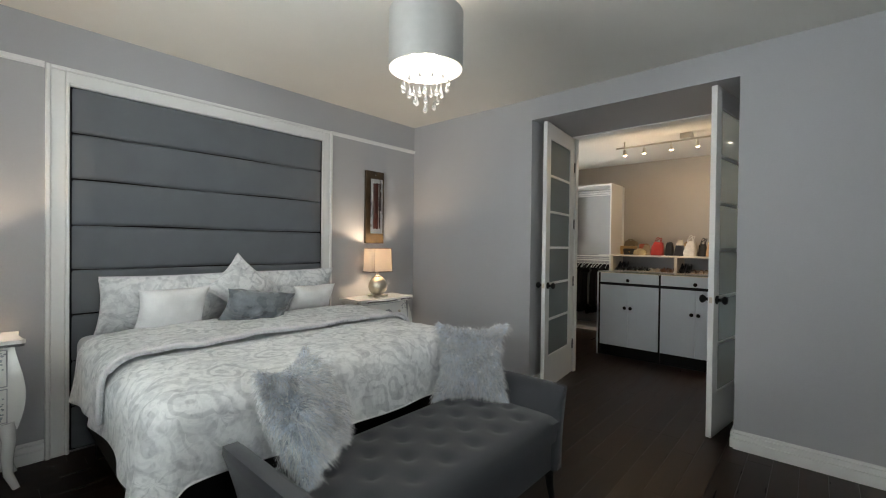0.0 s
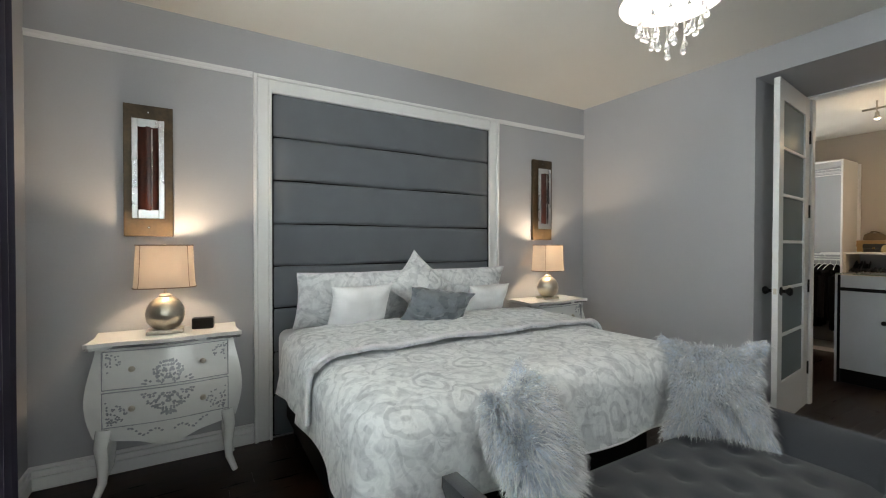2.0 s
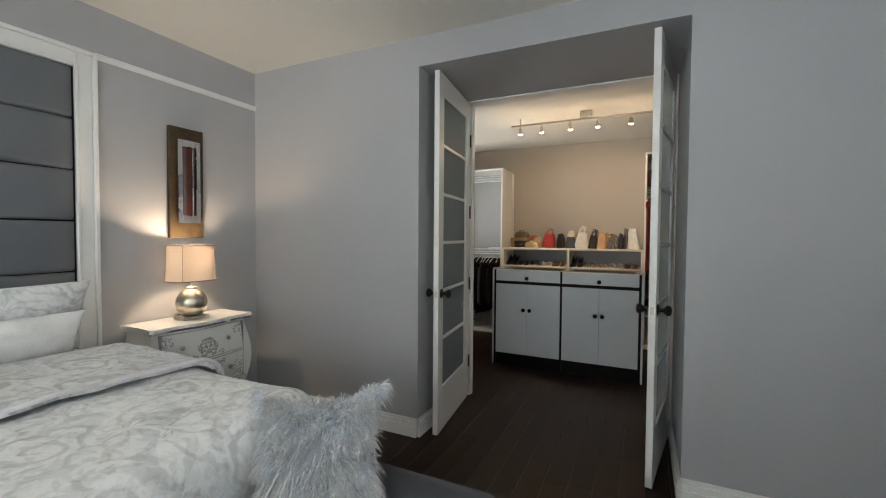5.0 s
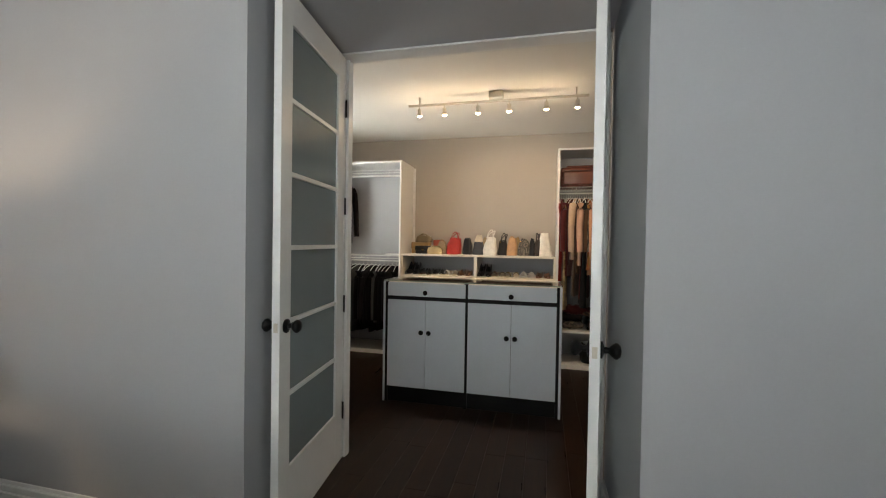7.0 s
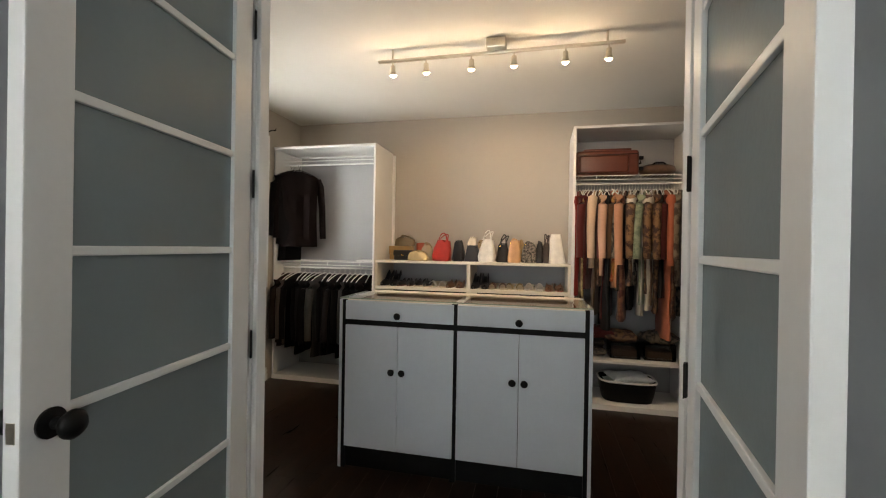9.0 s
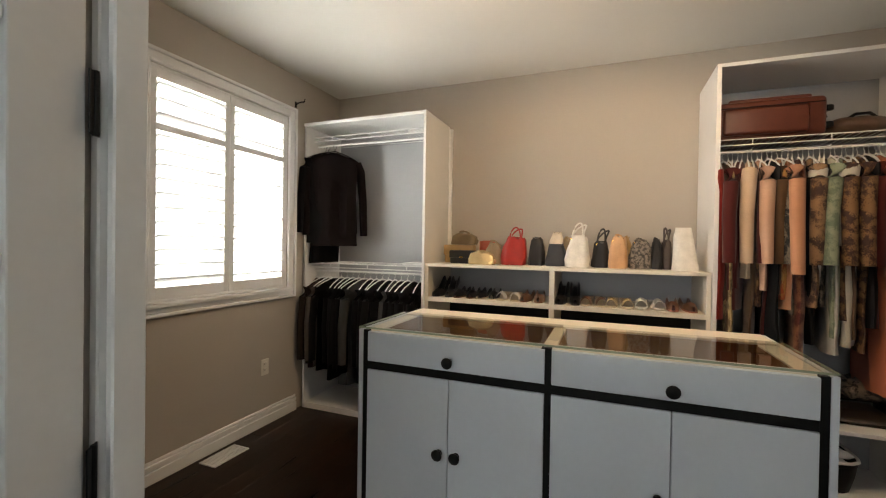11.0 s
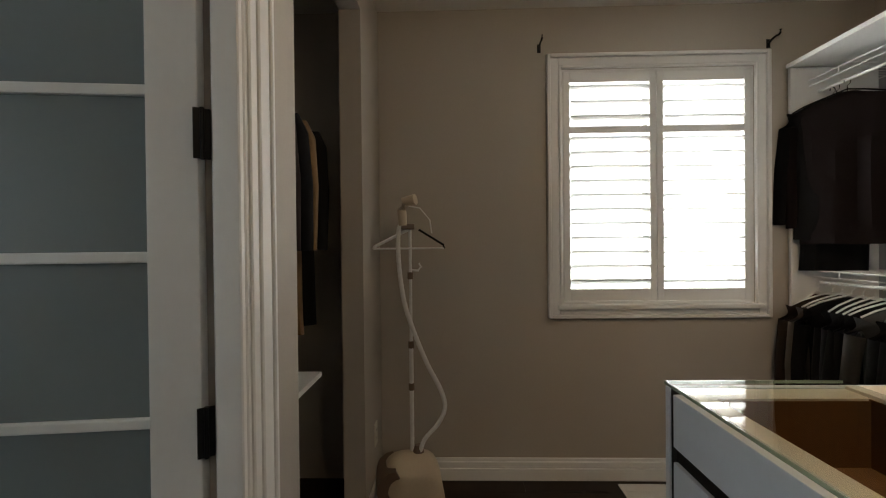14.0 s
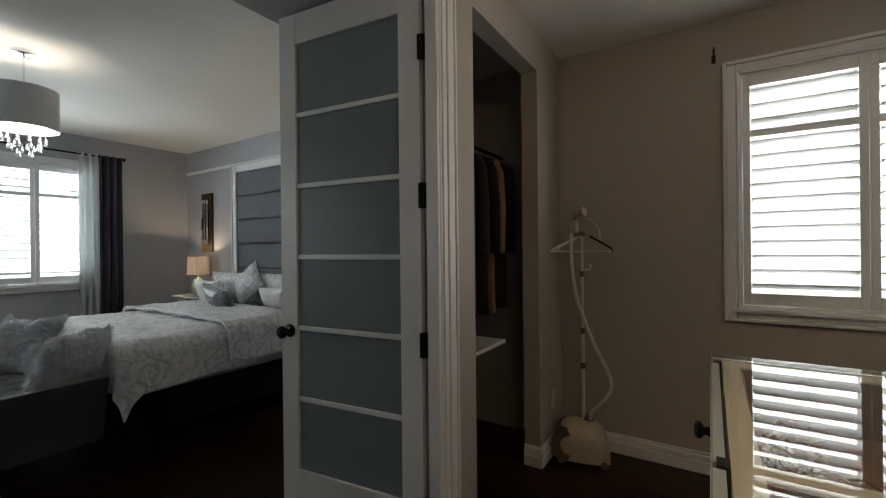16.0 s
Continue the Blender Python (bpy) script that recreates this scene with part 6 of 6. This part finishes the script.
def soft_bag(at, w, d, h, mat, label, cat, seed):
    b = thing("duffel_bag", at, label, cat)
    rings = []
    for i in range(13):
        q = i / 12 * 2 - 1
        k = (1 - abs(q) ** 3) ** 0.5 if abs(q) < 1 else 0.15
        k = max(k, 0.15)
        rings.append([(q * w / 2, d / 2 * k * math.cos(a), h / 2 + h / 2 * k * math.sin(a) * (1 + 0.08 * noise.noise((q * 3, a, seed)))) for a in [2 * math.pi * j / 16 for j in range(16)]])
    part("body", skin(bmesh.new(), rings), mat, b, smooth=True)
    part("strap", tube([(-w * 0.2, -d * 0.3, h * 0.8), (-w * 0.1, -d * 0.34, h * 1.0), (w * 0.1, -d * 0.34, h * 1.0), (w * 0.2, -d * 0.3, h * 0.8)], 0.008, 8), M_BLACK, b)
    return b


soft_bag((3.555, 3.40, 1.956), 0.30, 0.22, 0.11, leather((0.10, 0.055, 0.035)), "brown soft travel bag on the wire shelf", "bag", 1)
soft_bag((4.02, 3.40, 1.966), 0.40, 0.26, 0.17, leather((0.02, 0.018, 0.018)), "black soft travel bag on the wire shelf", "bag", 2)
soft_bag((4.36, 3.40, 1.966), 0.30, 0.24, 0.18, leather((0.45, 0.44, 0.40)), "grey plastic-wrapped blanket on the wire shelf", "bag", 3)

basket = thing("laundry_basket", (3.33, 3.37, 0.046), "black oval basket holding folded white linen", "basket")
rings = [[(0.23 * k * math.cos(a) * (abs(math.cos(a)) ** 4 + abs(math.sin(a)) ** 4) ** -0.25, 0.17 * k * math.sin(a) * (abs(math.cos(a)) ** 4 + abs(math.sin(a)) ** 4) ** -0.25, z) for a in [2 * math.pi * j / 28 for j in range(28)]] for k, z in ((0.86, 0.0), (0.95, 0.09), (1.0, 0.17), (0.97, 0.17), (0.92, 0.09), (0.84, 0.01))]
part("tub", skin(bmesh.new(), rings), M_BLACK, basket, smooth=True)
part("rim", tube(rings[2] + [rings[2][0]], 0.008, 6), M_WLAM, basket, "pale basket rim")
for i, (z, w) in enumerate(((0.12, 0.38), (0.165, 0.36), (0.21, 0.34))):
    linen = tagged(new("folded_linen"), "folded off-white linen lying in the basket", "linen", "folded linen")
    linen.matrix_basis = pose(3.33 + 0.01 * i, 3.37, 0.046 + z - 0.03, 90, 0, 6 * i) @ Matrix.Translation((0, 0, -0.12))
    bm, _ = cushion_mesh(w, 0.24, 0.06, seed=30 + i, power=0.3, wrinkle=0.01)
    part("cloth", bm, M_WHITEC, linen, smooth=True)
M_CLEAR = clear_glass("clear_plastic", (0.90, 0.92, 0.92))
for x, w, lab in ((3.02, 0.26, "dark folded clothes on the wardrobe shelf"), (3.30, 0.24, "clear plastic shoe box on the wardrobe shelf"), (3.57, 0.24, "clear plastic shoe box on the wardrobe shelf")):
    if "clear" in lab:
        b = thing("plastic_box", (x, 3.36, 0.406), lab, "box", "plastic boxes")
        part("tub", boxes((-w / 2, w / 2, -0.10, -0.097, 0, 0.13), (-w / 2, w / 2, 0.097, 0.10, 0, 0.13), (-w / 2, -w / 2 + 0.003, -0.097, 0.097, 0, 0.13), (w / 2 - 0.003, w / 2, -0.097, 0.097, 0, 0.13), (-w / 2, w / 2, -0.10, 0.10, -0.0, 0.003)), M_CLEAR, b)
        part("lid", box(-w / 2 - 0.004, w / 2 + 0.004, -0.104, 0.104, 0.131, 0.140, bev=0.002), M_CLEAR, b)
        part("contents", box(-w / 2 + 0.02, w / 2 - 0.02, -0.08, 0.08, 0.004, 0.075, bev=0.02, seg=3), BRN, b, "brown shoes inside")
    else:
        b = tagged(new("folded_clothes"), lab, "clothes")
        bm, _ = cushion_mesh(w, 0.26, 0.09, seed=50, power=0.35, wrinkle=0.015)
        b.matrix_basis = pose(x, 3.48, 0.406 + 0.05, 90) @ Matrix.Translation((0, 0, 0))
        part("cloth", bm, printed((0.02, 0.02, 0.022), (0.12, 0.10, 0.08), 25), b, smooth=True)
for i, (x, z, w, lab) in enumerate(((3.02, 0.50, 0.30, "black patterned sweater folded on the pile"), (3.27, 0.555, 0.26, "dark folded scarf on the plastic box"), (3.05, 0.575, 0.28, "dark brown knit folded on the pile"), (3.56, 0.555, 0.26, "charcoal folded shawl on the plastic box"))):
    b = tagged(new("folded_clothes"), lab, "clothes", "folded clothes in the wardrobe")
    bm, _ = cushion_mesh(w, 0.24, 0.085, seed=60 + i, power=0.35, wrinkle=0.022)
    b.matrix_basis = pose(x, 3.47, z + 0.035, 90, 0, 7 * i - 9)
    part("cloth", bm, DARKS[i % 4][0], b, smooth=True)
bin_ = thing("waste_bin", (4.02, 3.36, 0.046), "white round plastic bin in the wardrobe", "bin")
part("tub", lathe([(0.105, 0.0), (0.115, 0.14), (0.125, 0.29), (0.129, 0.295), (0.121, 0.292), (0.105, 0.02)], 28), M_WLAM, bin_, smooth=True)
fl = thing("folder", (0.93, 3.40, 1.166), "pale folders lying on the wire shelf", "folder")
part("sheets", boxes((-0.10, 0.12, -0.11, 0.13, 0.0, 0.010), (-0.09, 0.125, -0.12, 0.12, 0.0105, 0.018)), M_WLAM, fl)

# ---- floorboards ----
def floorboards():
    rng = random.Random(21)
    bw = 0.125
    lengths = {}
    for L in (0.62, 0.93, 1.24):
        me = bpy.data.meshes.new("floorboard")
        bm = box(-bw / 2 + 0.0004, bw / 2 - 0.0004, 0.0005, L - 0.0005, -0.012, 0.0)
        top = [e for e in bm.edges if all(v.co.z > -0.001 for v in e.verts)]
        bmesh.ops.bevel(bm, geom=top, offset=0.0007, segments=1, affect="EDGES")
        bm.to_mesh(me)
        bm.free()
        me.materials.append(M_WOOD)
        lengths[L] = me
    rest = bmesh.new()
    n = 0
    k = 0
    x = 0.0
    while x < 5.2:
        y = -4.12 - rng.uniform(0, 0.5)
        while y < 3.62:
            L = rng.choice((0.62, 0.93, 1.24, 1.24))
            if 1.0 < x < 4.0 and -1.4 < y < 3.68 - L and n < 295:
                o = new("floorboard", lengths[L])
                o.parent = FLOOR
                o.location = (x + bw / 2, y, 0)
                n += 1
            else:
                add_box(rest, x + 0.0004, x + bw - 0.0004, max(y, -4.2) + 0.0005, min(y + L, 3.70) - 0.0005, -0.012, 0.0)
            y += L
        x += bw
    tagged(part("floorboards", rest, M_WOOD, FLOOR), kind="stuff")


wn2, wl2 = M_WOOD.node_tree.nodes, M_WOOD.node_tree.links
info, geo, hsv = wn2.new("ShaderNodeObjectInfo"), wn2.new("ShaderNodeNewGeometry"), wn2.new("ShaderNodeHueSaturation")
addr, mr, mp = wn2.new("ShaderNodeMath"), wn2.new("ShaderNodeMapRange"), wn2.new("ShaderNodeMapping")
addr.operation = "ADD"
wl2.new(info.outputs["Random"], addr.inputs[0]), wl2.new(geo.outputs["Random Per Island"], addr.inputs[1])
mr.inputs["From Max"].default_value, mr.inputs["To Min"].default_value, mr.inputs["To Max"].default_value = 2.0, 0.62, 1.45
wl2.new(addr.outputs[0], mr.inputs["Value"]), wl2.new(mr.outputs[0], hsv.inputs["Value"])
wl2.new(wn2["Color Ramp"].outputs[0], hsv.inputs["Color"]), wl2.new(hsv.outputs[0], wn2["Principled BSDF"].inputs["Base Color"])
mp.inputs["Scale"].default_value = (9.0, 0.8, 1.0)
for nd in wn2:
    if nd.bl_idname == "ShaderNodeTexNoise":
        wl2.new(mp.outputs[0], nd.inputs["Vector"])
    if nd.bl_idname == "ShaderNodeTexCoord":
        wl2.new(nd.outputs["Object"], mp.inputs["Vector"])
floorboards()
M_WOOD.node_tree.nodes["Principled BSDF"].inputs["Specular IOR Level"].default_value = 0.22
